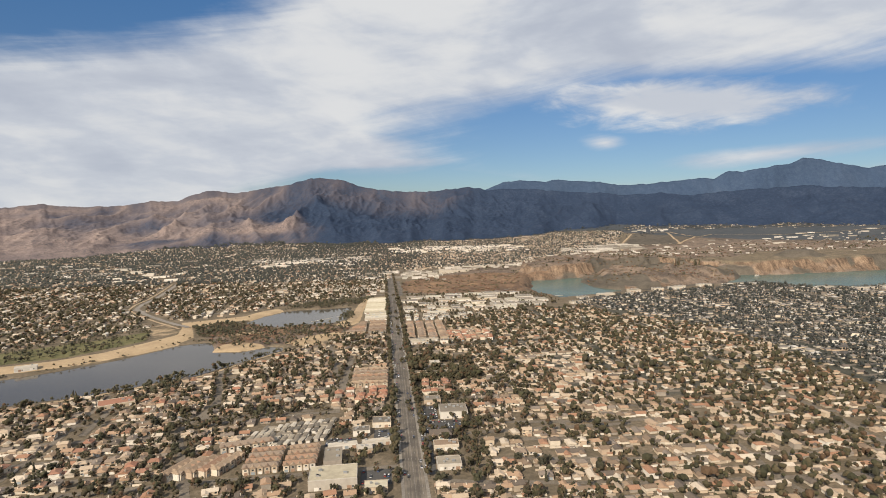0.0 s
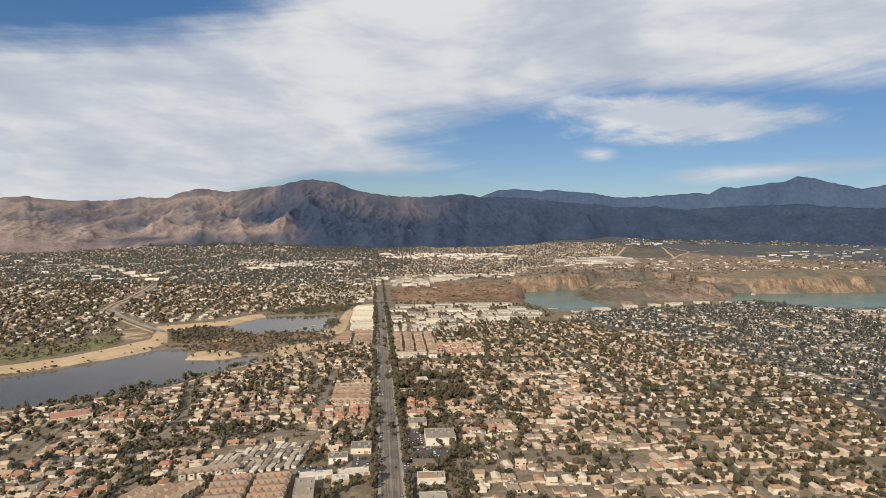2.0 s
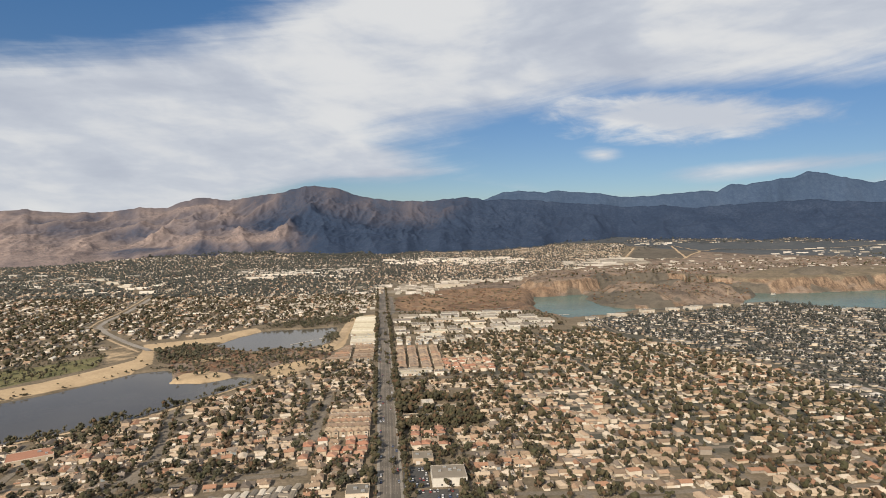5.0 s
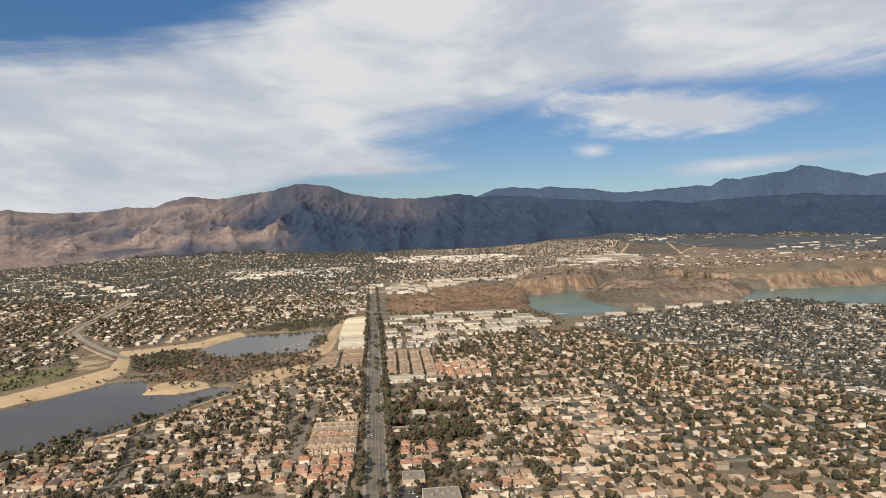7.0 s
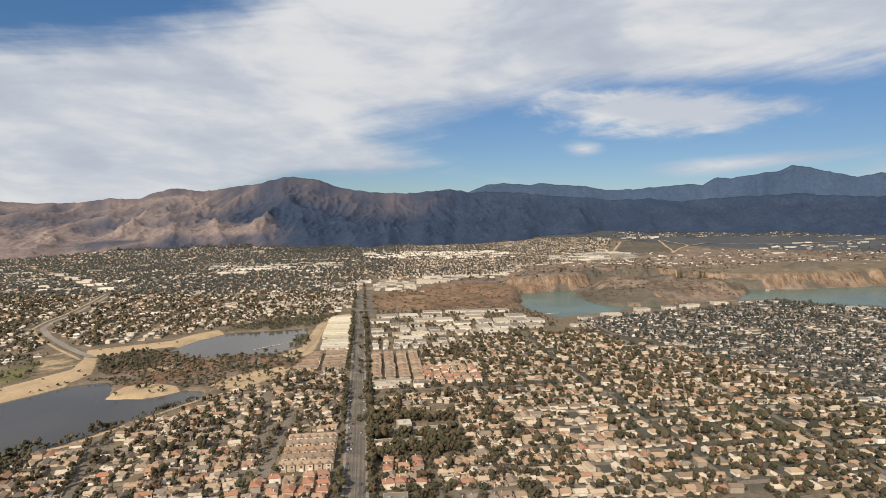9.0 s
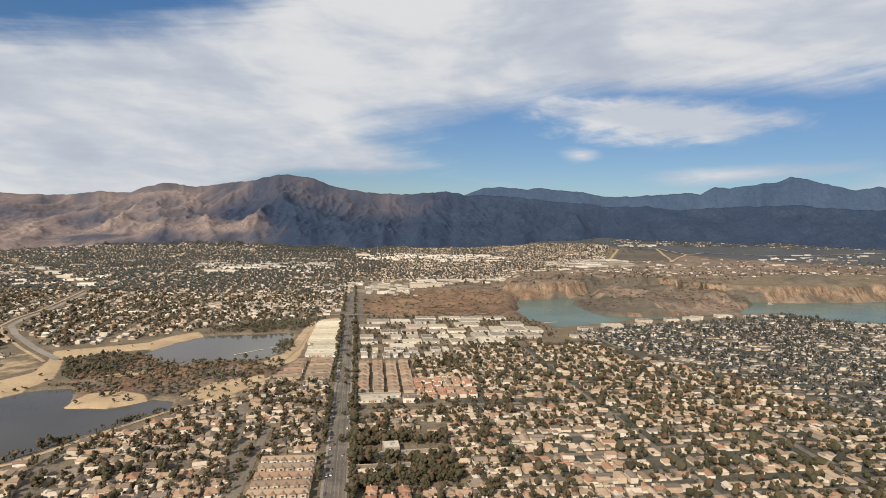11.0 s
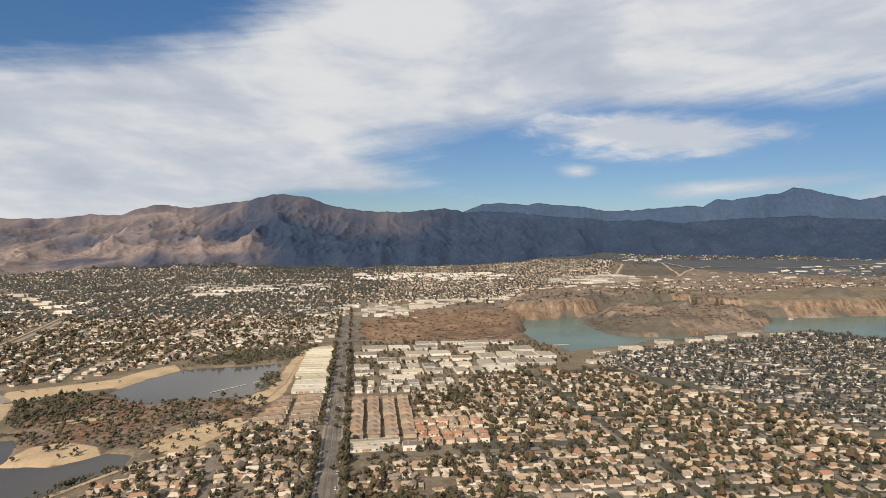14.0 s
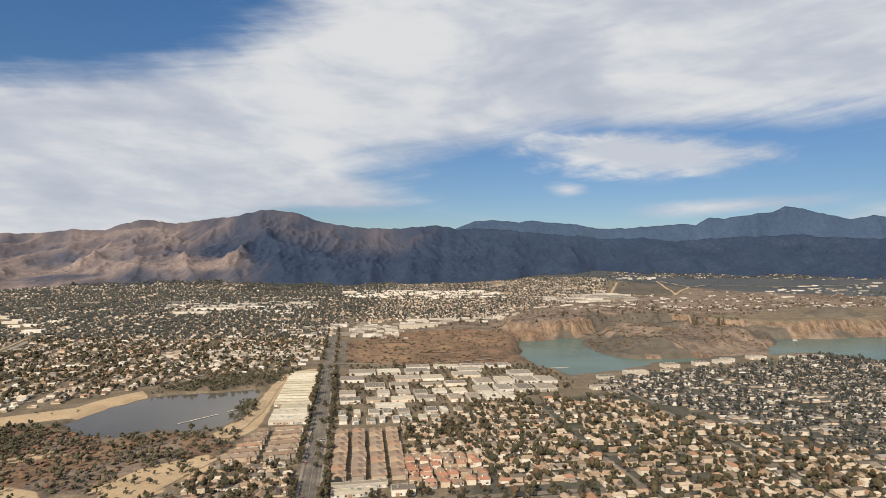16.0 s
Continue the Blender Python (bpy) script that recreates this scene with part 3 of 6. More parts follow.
def pool(name, poly, level, material, label):
    me = bpy.data.meshes.new(name)
    cx, cy = np.mean([p[0] for p in poly]), np.mean([p[1] for p in poly])
    me.from_pydata([(x + 14 * np.sign(x - cx), y + 14 * np.sign(y - cy), level) for x, y in poly], [], [tuple(range(len(poly)))])
    me.materials.append(M[material])
    tagged(new(name, me), label, "water", kind="structure")


pool("water_1", [(-700, 620), (-420, 600), (-170, 850), (-150, 960), (-310, 985), (-420, 985), (-700, 800)], LAKE_LEVEL, "lake_water", "calm dark grey lake water reflecting the sky")
pool("water_2", [(-330, 1060), (-80, 1060), (-80, 1300), (-330, 1300)], LAKE_LEVEL, "lake_water", "calm dark grey lake water reflecting the sky")
pool("water_3", [(330, 1320), (2250, 1300), (2250, 2250), (330, 1950)], PIT_WATER, "quarry_water", "still turquoise green water in the gravel pit")


# ---- mountains ----
def range_of(name, summits, foot, crest, material, label, seed, steep=1.0, carve=0.62, bowed=False, span=(-46.0, 56.0), detail=110, spurs=()):
    """A mountain range seen from the valley: summits are degrees clockwise from +y and metres of height; foot and crest are distances.
    spurs: buttresses that run down from the crest: degrees at the crest, degrees at the toe, strength, width in degrees."""
    turns = np.arange(*span, 0.1)
    rows = np.concatenate([np.linspace(0, 1, detail), [1.06, 1.15]])
    at, s = np.meshgrid(turns, rows)
    sx, sz = np.array([p[0] for p in summits], float), np.array([p[1] for p in summits], float)
    top = np.interp(at, sx, sz) + 5 * rough(at * 60, 0 * at + seed, 40) + 3.5 * rough(at * 60, 0 * at + seed, 17)
    fx, fz = np.array([p[0] for p in foot], float), np.array([p[1] for p in foot], float)
    near = np.interp(at, fx, fz) + 120 * rough(at * 60, 0 * at + seed + 9, 170) + 45 * rough(at * 60, 0 * at + seed + 3, 60)
    d = near + (crest - near) * s
    d = d / np.where(bowed, np.cos(np.radians(at - 5)), 1.0)
    x, y = d * np.sin(np.radians(at)), d * np.cos(np.radians(at))
    base = fan(x, y) - 2
    u, v = x + 70 * rough(x, y, 260), y * 0.62 + 60 * rough(x + 500, y, 240)
    gully = ridged(u - 0.5 * v, v * 0.8 + seed * 300, 230, 5, 0.62)
    relief = 0.55 * ridged(u + seed * 900, v, 460, 5, 0.52) + 0.45 * gully
    up = np.clip(s, 0, 1)
    shape = up ** steep * (1 - carve * np.clip(1.15 - 1.6 * relief, 0, 1.1) * (1 - up) ** 0.45)
    buttress = np.zeros_like(s)
    for high_at, low_at, strength, wide in spurs:
        line = low_at + (high_at - low_at) * up ** 0.8 + 0.5 * rough(x, y, 190)
        buttress = np.maximum(buttress, 0.5 * strength * np.exp(-(np.abs(at - line) / wide)))
    shape = shape + buttress * up ** 0.55 * (1 - up) * (0.3 + 1.3 * relief)
    z = base + np.maximum(top - base, 4) * shape - np.maximum(0, s - 1) * 500
    z = z + 18 * (ridged(x, y * 0.7, 105, 3, 0.65) - 0.45) * smooth(s, 0.0, 0.25) * smooth(-s, -1.0, -0.8)
    n, k = x.shape
    i = (np.arange(n - 1)[:, None] * k + np.arange(k - 1)[None]).ravel()
    me = sheet_mesh(name, np.stack([x, y, z], -1).reshape(-1, 3), np.stack([i, i + 1, i + k + 1, i + k], 1), material)
    # chaparral in gullies and at the toe of the hills; cloud shade painted east of the dry slopes, haze on the heights
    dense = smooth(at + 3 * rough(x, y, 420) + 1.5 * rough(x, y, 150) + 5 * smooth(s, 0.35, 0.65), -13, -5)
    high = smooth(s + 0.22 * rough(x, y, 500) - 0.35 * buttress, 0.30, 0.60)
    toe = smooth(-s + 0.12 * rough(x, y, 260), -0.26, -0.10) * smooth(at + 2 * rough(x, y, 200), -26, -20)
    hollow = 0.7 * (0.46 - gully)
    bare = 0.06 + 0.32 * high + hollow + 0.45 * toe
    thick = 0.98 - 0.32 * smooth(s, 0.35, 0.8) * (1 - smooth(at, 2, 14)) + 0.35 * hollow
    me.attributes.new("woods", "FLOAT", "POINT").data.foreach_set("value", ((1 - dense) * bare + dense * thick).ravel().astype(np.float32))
    me.polygons.foreach_set("use_smooth", np.ones(len(me.polygons), bool))
    tagged(new(name, me), label, "mountain", kind="structure")


def level(degrees, distance):
    return 210 + distance * math.tan(radians(degrees))


NEAR_CREST, FAR_CREST = 4750.0, 4930.0
FRONT = [(-46, 1.3), (-32, 0.9), (-30.3, 1.17), (-28.4, 0.88), (-24.4, 0.94), (-22.2, 1.33), (-20, 1.37), (-17.5, 2.29), (-15, 2.08), (-12.6, 2.39), (-10, 2.82), (-8, 3.46), (-6.8, 3.48), (-4.6, 3.14), (-2.4, 2.39), (1, 2.02), (4.4, 2.05), (7.5, 2.45), (9.5, 2.1), (12, 2.15), (14.5, 2.0), (18, 1.65), (21, 1.55), (23, 1.3), (26, 1.4), (28.5, 1.15), (31, 1.3), (34, 1.55), (38, 1.7), (41, 1.4), (46, 1.3), (56, 1.2)]
BACK = [(-46, 0.3), (-5, 0.5), (4, 1.2), (8, 1.8), (9.5, 2.24), (11.2, 2.81), (12.6, 2.97), (15, 2.75), (16.5, 2.96), (17.8, 2.74), (20, 2.67), (21.6, 2.39), (23.2, 2.21), (25.7, 2.35), (28.2, 2.59), (29.4, 2.68), (30.5, 2.51), (31.7, 3.2), (32.8, 3.07), (35, 3.47), (36.5, 3.62), (37.3, 4.02), (38.7, 3.83), (40.3, 3.3), (41.8, 2.93), (43.3, 3.2), (47, 2.6), (56, 2.0)]
SPURS = [(-30, -31, 0.4, 1.6), (-22, -28.5, 0.35, 1.2), (-17.5, -24, 0.62, 2.0), (-17.3, -17.5, 0.45, 1.0), (-15.5, -12.5, 0.34, 1.0), (-10, -9.5, 0.34, 1.1), (-7.5, -5.5, 0.40, 1.2), (-4, -1, 0.34, 1.0), (1, 2, 0.34, 1.1), (5, 6.5, 0.36, 1.1), (9.5, 11, 0.34, 1.2), (14, 15, 0.36, 1.2), (18, 20, 0.34, 1.2), (24, 23, 0.34, 1.2), (29, 30, 0.36, 1.3), (35, 36, 0.36, 1.4), (41, 42, 0.36, 1.4)]
range_of("mountain_range_back", [(a, level(e, FAR_CREST / math.cos(radians(a - 5)))) for a, e in BACK], [(-46, 4700), (56, 4700)], FAR_CREST, ["hazed_slope"], "hazy blue far mountain range with a high peak", 4, 0.9, 0.3, True, (-6.0, 56.0), 44)
range_of("mountain_range_front", [(a, level(e, NEAR_CREST)) for a, e in FRONT], [(-46, 3300), (-32, 3350), (-25, 3450), (-15, 3600), (0, 3650), (10, 3850), (20, 4250), (30, 4380), (56, 4380)], NEAR_CREST, ["slope"], "rugged mountain range with dry slopes, chaparral and painted cloud shade", 1, spurs=SPURS)


# ---- roads ----
def boulevard_material():
    m = bpy.data.materials.new("boulevard")
    m.use_nodes = True
    w = Net(m.node_tree)
    at = w.node("ShaderNodeNewGeometry").outputs["Position"]
    stretch = w.node("ShaderNodeMapping")
    stretch.inputs["Rotation"].default_value = (0, 0, radians(-1.0))
    stretch.inputs["Scale"].default_value = (0.55, 0.006, 1)
    w.put(stretch.inputs["Vector"], at)
    tracks = w.noise(1.0, 5.0, 0.7, stretch.outputs[0])
    patch = w.noise(0.05, 4.0, 0.6, at)
    p = w.node("ShaderNodeBsdfPrincipled")
    w.put(p.inputs["Base Color"], w.ramp(w.math("ADD", w.math("MULTIPLY", tracks, 0.55), w.math("MULTIPLY", patch, 0.45)), [(0.33, (0.045, 0.040, 0.034)), (0.5, (0.100, 0.086, 0.070)), (0.67, (0.225, 0.19, 0.15))]))
    p.inputs["Roughness"].default_value = 0.9
    w.put(w.node("ShaderNodeOutputMaterial").inputs[0], p.outputs[0])
    M["boulevard"] = m


boulevard_material()
ROAD_END = 1960.0
MAIN = [(float(road_x(y)), float(y)) for y in np.linspace(-700, ROAD_END, 60)]
SERVICE = [(road_x(y) + 24 * smooth(y, 1370, 1440), float(y)) for y in np.linspace(1360, 1720, 20)]


def band(name, lines, wide, lift, material, label, category="road", kind="structure"):
    v, f = join([strip(line, wide, lift) for line in lines])
    return tagged(new(name, sheet_mesh(name, v, f, [material])), label, category, kind=kind)


band("road", [MAIN], 16.5, 0.12, "boulevard", "wide worn grey asphalt boulevard with several lanes")
band("service_road", [SERVICE], 9.0, 0.16, "boulevard", "narrow grey asphalt slip road beside the boulevard")
for side in (-1, 1):
    walkway = [(x + side * 9.4, y) for x, y in MAIN if y < 1420]
    v, f = strip(walkway, 2.4, 0.28)
    n = len(v) // 2
    low = v.copy()
    low[:, 2] -= 0.3
    i = np.arange(n - 1)
    kerbs = np.concatenate([np.stack([i, i + 1, i + 1 + 2 * n, i + 2 * n], 1), np.stack([i + n, i + 3 * n, i + 3 * n + 1, i + n + 1], 1)])
    tagged(new("pavement", sheet_mesh("pavement", np.concatenate([v, low]), np.concatenate([f, kerbs]), ["concrete"])), "pale concrete pavement with a raised kerb", "pavement", kind="structure")
lines = []
for off in (-5.6, -2.9, -0.2, 0.2, 2.9, 5.6):
    if abs(off) < 1:
        lines.append(strip([(x + off, y) for x, y in MAIN if y < 1420], 0.16, 0.19))
    else:
        for y in np.arange(300, 1400, 12.0):
            lines.append(strip([(road_x(y) + off, y), (road_x(y + 4) + off, y + 4)], 0.24, 0.19))
v, f = join(lines)
tagged(new("lane_marking", sheet_mesh("lane_marking", v, f, ["lane_paint"])), "worn white lane marks on the boulevard", "road marking", kind="structure")

# ---- residential plan ----
# each quarter: outline, degrees by which its streets turn from east, metres between streets
WEST = [(-640, 330), (-8, 330), (-14, 860), (-19, 1078), (-72, 1078), (-84, 1020), (-96, 955), (-150, 892), (-170, 874), (-190, 840), (-246, 762), (-318, 704), (-385, 672), (-515, 612), (-640, 600)]
EAST_NEAR = [(22, 300), (560, 300), (560, 900), (360, 1220), (230, 1190), (150, 1085), (90, 1080), (10, 1080)]
EAST_FAR = [(560, 560), (1900, 560), (1900, 1300), (1380, 1320), (1080, 1340), (990, 1460), (840, 1400), (480, 1300), (380, 1240), (560, 900)]
NORTH_WEST = [(-60, 1440), (-90, 1400), (-240, 1330), (-310, 1260), (-375, 1190), (-440, 1165), (-560, 1300), (-590, 1420), (-640, 1700), (-700, 1900), (-1900, 3300), (-1500, 3900), (-600, 4050), (200, 3900), (120, 2600), (-10, 2050), (-20, 1760)]
FAR_WEST = [(-690, 1800), (-640, 1500), (-620, 1340), (-580, 1260), (-490, 1165), (-475, 1105), (-530, 1015), (-650, 935), (-900, 862), (-1300, 860), (-2600, 3200), (-1900, 3300)]
NORTH = [(0, 2010), (60, 1985), (140, 2070), (420, 2120), (620, 2400), (1200, 2950), (1500, 3600), (1100, 3950), (220, 3900), (135, 2600), (40, 2200)]
NORTH_EAST = [(1500, 3650), (2100, 3420), (3000, 3050), (3500, 3000), (3300, 3500), (2600, 3700), (1700, 3950)]
SITES = [  # ground kept free of ordinary houses: x0, x1, y0, y1
    (-200, -12, 408, 590), (-82, -10, 598, 668), (-64, -12, 670, 746), (10, 62, 440, 700), (6, 96, 690, 788), (4, 80, 884, 1075), (76, 150, 896, 976), (-74, -16, 1080, 1400), (-336, -304, 636, 666), (-96, -18, 976, 1074),
]


def on_site(x, y, grow=3.0):
    hit = np.zeros(np.shape(x), bool)
    for x0, x1, y0, y1 in SITES:
        hit |= (x > x0 - grow) & (x < x1 + grow) & (y > y0 - grow) & (y < y1 + grow)
    return hit


def in_view(x, y, grow=0.0):
    """The part of the valley that lies ahead of the flight."""
    turn = np.degrees(np.arctan2(x, y + 150))
    return (turn > -39 - grow) & (turn < 48 + grow)


dice = np.random.RandomState(11)


def quarter(poly, turn, gap, pitch, cross):
    """Lots and streets of a quarter: houses back to back between parallel streets."""
    c, s = math.cos(radians(turn)), math.sin(radians(turn))
    px, py = np.array([p[0] for p in poly], float), np.array([p[1] for p in poly], float)
    u, v = px * c + py * s, -px * s + py * c
    rows, lines = [], []
    for k, v0 in enumerate(np.arange(v.min(), v.max(), gap)):
        us = np.arange(u.min(), u.max(), pitch)
        us = us[(us % cross) > 11]
        for side in (-1, 1):
            at = us + dice.uniform(-1.6, 1.6, len(us))
            vs = v0 + side * (10.6 + dice.uniform(-1.2, 2.2, len(us)))
            rows.append(np.stack([at * c - vs * s, at * s + vs * c, np.full(len(us), turn + (0 if side > 0 else 180.0))], 1))
        lines.append([(uu * c - v0 * s, uu * s + v0 * c) for uu in np.arange(u.min(), u.max(), 12.0)])
    for u0 in np.arange(math.floor(u.min() / cross) * cross, u.max(), cross):
        lines.append([((u0 + 4) * c - vv * s, (u0 + 4) * s + vv * c) for vv in np.arange(v.min(), v.max(), 12.0)])
    lots = np.concatenate(rows)
    lots[:, 0], lots[:, 1] = warp(lots[:, 0], lots[:, 1])
    lines = [list(zip(*warp([p[0] for p in line], [p[1] for p in line]))) for line in lines]
    n_along = len(np.arange(v.min(), v.max(), gap))
    keep = inside(poly, lots[:, 0], lots[:, 1]) & ~on_site(lots[:, 0], lots[:, 1], 6) & in_view(lots[:, 0], lots[:, 1])
    lots = lots[keep]
    far = smooth(lots[:, 1], 900, 1300)
    lots[:, 0] += dice.uniform(-3.2, 3.2, len(lots)) * far
    lots[:, 1] += dice.uniform(-3.2, 3.2, len(lots)) * far
    lots[:, 2] += np.where(dice.rand(len(lots)) < 0.35, 90, 0) + dice.uniform(-7, 7, len(lots))
    lots = lots[dice.rand(len(lots)) < 0.93]
    streets, crossing = [], []
    for k, line in enumerate(lines):
        x, y = np.array(line).T
        ok = inside(poly, x, y) & ~on_site(x, y, 2) & in_view(x, y)
        run = []
        for p, good in zip(line + [None], list(ok) + [False]):
            if good:
                run.append(p)
            else:
                if len(run) > 2:
                    (streets if k < n_along else crossing).append(run)
                run = []
    return lots, streets, crossing


QUARTERS = [(WEST, 7.0, 40.0, 12.0, 140.0), (EAST_NEAR, 1.0, 42.0, 12.2, 150.0), (EAST_FAR, -4.0, 46.0, 13.5, 180.0), (NORTH_WEST, 93.0, 47.0, 13.5, 190.0), (FAR_WEST, 100.0, 50.0, 14.0, 200.0), (NORTH, 5.0, 56.0, 15.0, 200.0), (NORTH_EAST, 10.0, 90.0, 22.0, 240.0)]
plan = [quarter(*q) for q in QUARTERS]
streets = [line for _, s, _ in plan for line in s]
crossings = [line for _, _, s in plan for line in s]
EXTRA_STREETS = [[(-300, 436), (-190, 446), (-60, 455), (-8, 458)], [(-165, 420), (-221, 561), (-207, 640), (-250, 807)], [(-72, 592), (-71, 815)], [(16, 520), (220, 524)], [(-68, 596), (-150, 590), (-215, 568)], [(12, 876), (300, 882)], [(-310, 560), (-320, 650)]]
v, f = join([strip(line, 6.2, 0.10) for line in streets] + [strip(line, 6.2, 0.14) for line in crossings] + [strip(line, 7.0, 0.19 + 0.03 * i) for i, line in enumerate(EXTRA_STREETS)])
tagged(new("streets", sheet_mesh("streets", v, f, ["old_asphalt"])), "grey asphalt side streets between the houses", "street", kind="structure")


def near_street(x, y):
    d = np.full(np.shape(x), 1e9)
    for line in EXTRA_STREETS:
        d = np.minimum(d, rim(line, x, y, False))
    return d


# drainage channel and its service path
band("channel", [CHANNEL], 10.0, 0.5, "concrete", "pale concrete flood channel winding out of the lake", "channel")
band("channel_path", [[(x - 14, y - 6) for x, y in CHANNEL]], 5.0, 0.6, "sand", "sandy service path beside the flood channel", "path")
band("sand_path", [[(-30, 1405), (-82, 1300), (-86, 1150), (-104, 1050)]], 12.0, 0.5, "sand", "broad sandy track beside the storage units", "path")
band("shore_path", [[(-80, 1030), (-140, 905), (-172, 884), (-198, 848), (-228, 804), (-260, 754), (-322, 714), (-372, 682), (-470, 636)]], 5.0, 0.4, "sand", "pale path along the lake shore", "path")
band("rail_line", [[(-620, 1330), (-420, 1210), (-300, 1290), (-180, 1400), (-70, 1450), (120, 1448), (300, 1500)]], 5.0, 0.7, "concrete", "pale gravel track along the houses", "path")


# ---- ordinary houses ----
def place(ob, x, y, turn=0.0, z=None):
    ob.matrix_world = pose(x, y, float(height(x, y)) if z is None else z, 0, 0, turn)
    return ob


def opening(x, z, wide, high, y):
    """A framed pane on a wall that faces -y."""
    s = Solid().box(x - wide / 2, x + wide / 2, y - 0.06, y + 0.04, z, z + high)
    return s


def build_house(wide, deep, tall, hip, wing, roof_material, label, garage=True):
    house = new("house")
    tagged(house, label, "house", "houses of the suburb")
    wall = Solid().box(-wide / 2, wide / 2, -deep / 2, deep / 2, -0.6, tall)
    roof = Solid().roof(-wide / 2 - 0.5, wide / 2 + 0.5, -deep / 2 - 0.5, deep / 2 + 0.5, tall, deep * 0.22, hip)
    front = -deep / 2
    if wing:
        wx, ww, wd, wt = wing
        wall.box(wx - ww / 2, wx + ww / 2, -deep / 2 - wd, -deep / 2 + 0.5, -0.6, wt - 0.02)
        turned = Solid().roof(-wd - 0.5, deep * 0.3, -ww / 2 - 0.4, ww / 2 + 0.4, 0, ww * 0.24, 0.0)
        roof.add([(wx - y, x - deep / 2, z + wt - 0.05) for x, y, z in turned.v], turned.f)
        front = -deep / 2 - wd
    part("wall", wall, "stucco", house)
    part("roof", roof, roof_material, house)
    door_x = -wide * 0.08
    if wing and abs(door_x - wing[0]) < wing[1] / 2 + 0.8:
        door_x = wing[0] - math.copysign(wing[1] / 2 + 1.4, wing[0])
    part("door", opening(door_x, 0.0, 1.1, 2.1, -deep / 2), "door_paint", house)
    spots = [(-wide * 0.36, 1.0, -deep / 2), (wide * 0.36, 1.0, -deep / 2)]
    if wing:
        spots = [p for p in spots if abs(p[0] - wing[0]) > wing[1] / 2 + 0.9]
    if tall > 4.5:
        spots += [(-wide * 0.3, 3.7, -deep / 2), (wide * 0.3, 3.7, -deep / 2)]
    for x, z, y in spots:
        part("window", opening(x, z, 1.7, 1.3, y), "dark_glass", house)
    part("window", Solid().box(-wide * 0.3, -wide * 0.3 + 2.2, deep / 2 - 0.04, deep / 2 + 0.06, 1.0, 2.3), "dark_glass", house)
    if wing and garage:
        part("garage_door", opening(wing[0], 0.0, min(4.6, wing[1] - 1.2), 2.2, front), "door_paint", house)
    part("chimney", Solid().box(wide * 0.22, wide * 0.22 + 0.9, deep * 0.1, deep * 0.1 + 0.7, tall, tall + deep * 0.22 + 1.1), "stucco", house)
    return house


KINDS = [
    build_house(10.4, 6.8, 2.6, 2.5, (2.7, 4.5, 3.0, 2.5), "shingle", "single-storey stucco house with a hipped shingle roof and garage wing"),
    build_house(9.2, 6.8, 2.6, 0.0, None, "shingle", "small single-storey stucco house with a gabled shingle roof"),
    build_house(8.6, 7.2, 5.0, 0.0, (1.8, 4.6, 2.6, 2.6), "shingle", "two-storey stucco house with a gabled shingle roof"),
    build_house(11.4, 6.4, 2.6, 0.0, (-3.1, 4.6, 3.0, 2.5), "shingle", "long ranch house with a gabled shingle roof"),
    build_house(9.4, 7.6, 2.7, 2.8, (-2.0, 4.6, 2.7, 2.6), "tan_tile", "single-storey stucco house with a tan tiled roof"),
    build_house(8.8, 7.8, 5.0, 2.4, (1.8, 4.6, 2.6, 2.6), "red_tile", "two-storey stucco house with a red tiled roof"),
]
WEIGHTS = np.array([0.28, 0.24, 0.14, 0.20, 0.09, 0.05])
near_lots = np.concatenate([plan[0][0], plan[1][0]])
near_lots = near_lots[(near_street(near_lots[:, 0], near_lots[:, 1]) > 9.5) & (np.abs(near_lots[:, 0] - road_x(near_lots[:, 1])) > 17.5)]
stretch = (near_lots[:, 1] < 860) & (near_lots[:, 0] > -345) & (near_lots[:, 0] < 118) & (near_lots[:, 1] > 395)
close, rest = near_lots[stretch], near_lots[~stretch]
order = np.argsort(np.hypot(close[:, 0] + 60, close[:, 1] - 380))
close, spare = close[order[:225]], close[order[225:]]
rest = np.concatenate([rest, spare])
used = [False] * len(KINDS)


def settle(kind, x, y, turn):
    m = pose(x, y, float(height(x, y)), 0, 0, turn)
    if used[kind]:
        return copy_thing(KINDS[kind], m)
    used[kind] = True
    KINDS[kind].matrix_world = m
    return KINDS[kind]


for x, y, turn in close:
    settle(int(dice.choice(len(KINDS), p=WEIGHTS)), x, y, turn + dice.uniform(-3, 3))
# two clusters of tiled houses
for x0, x1, y0, y1, step_x, step_y in ((-80, -20, 602, 664, 12.4, 13.0), (20, 58, 634, 690, 12.0, 13.0), (80, 148, 900, 974, 12.2, 13.0)):
    for x in np.arange(x0 + 6, x1, step_x):
        for y in np.arange(y0 + 6, y1, step_y):
            settle(5 if dice.rand() < 0.6 else 4, x + dice.uniform(-2, 2), y + dice.uniform(-2, 2), 90 * dice.randint(4) + dice.uniform(-8, 8))


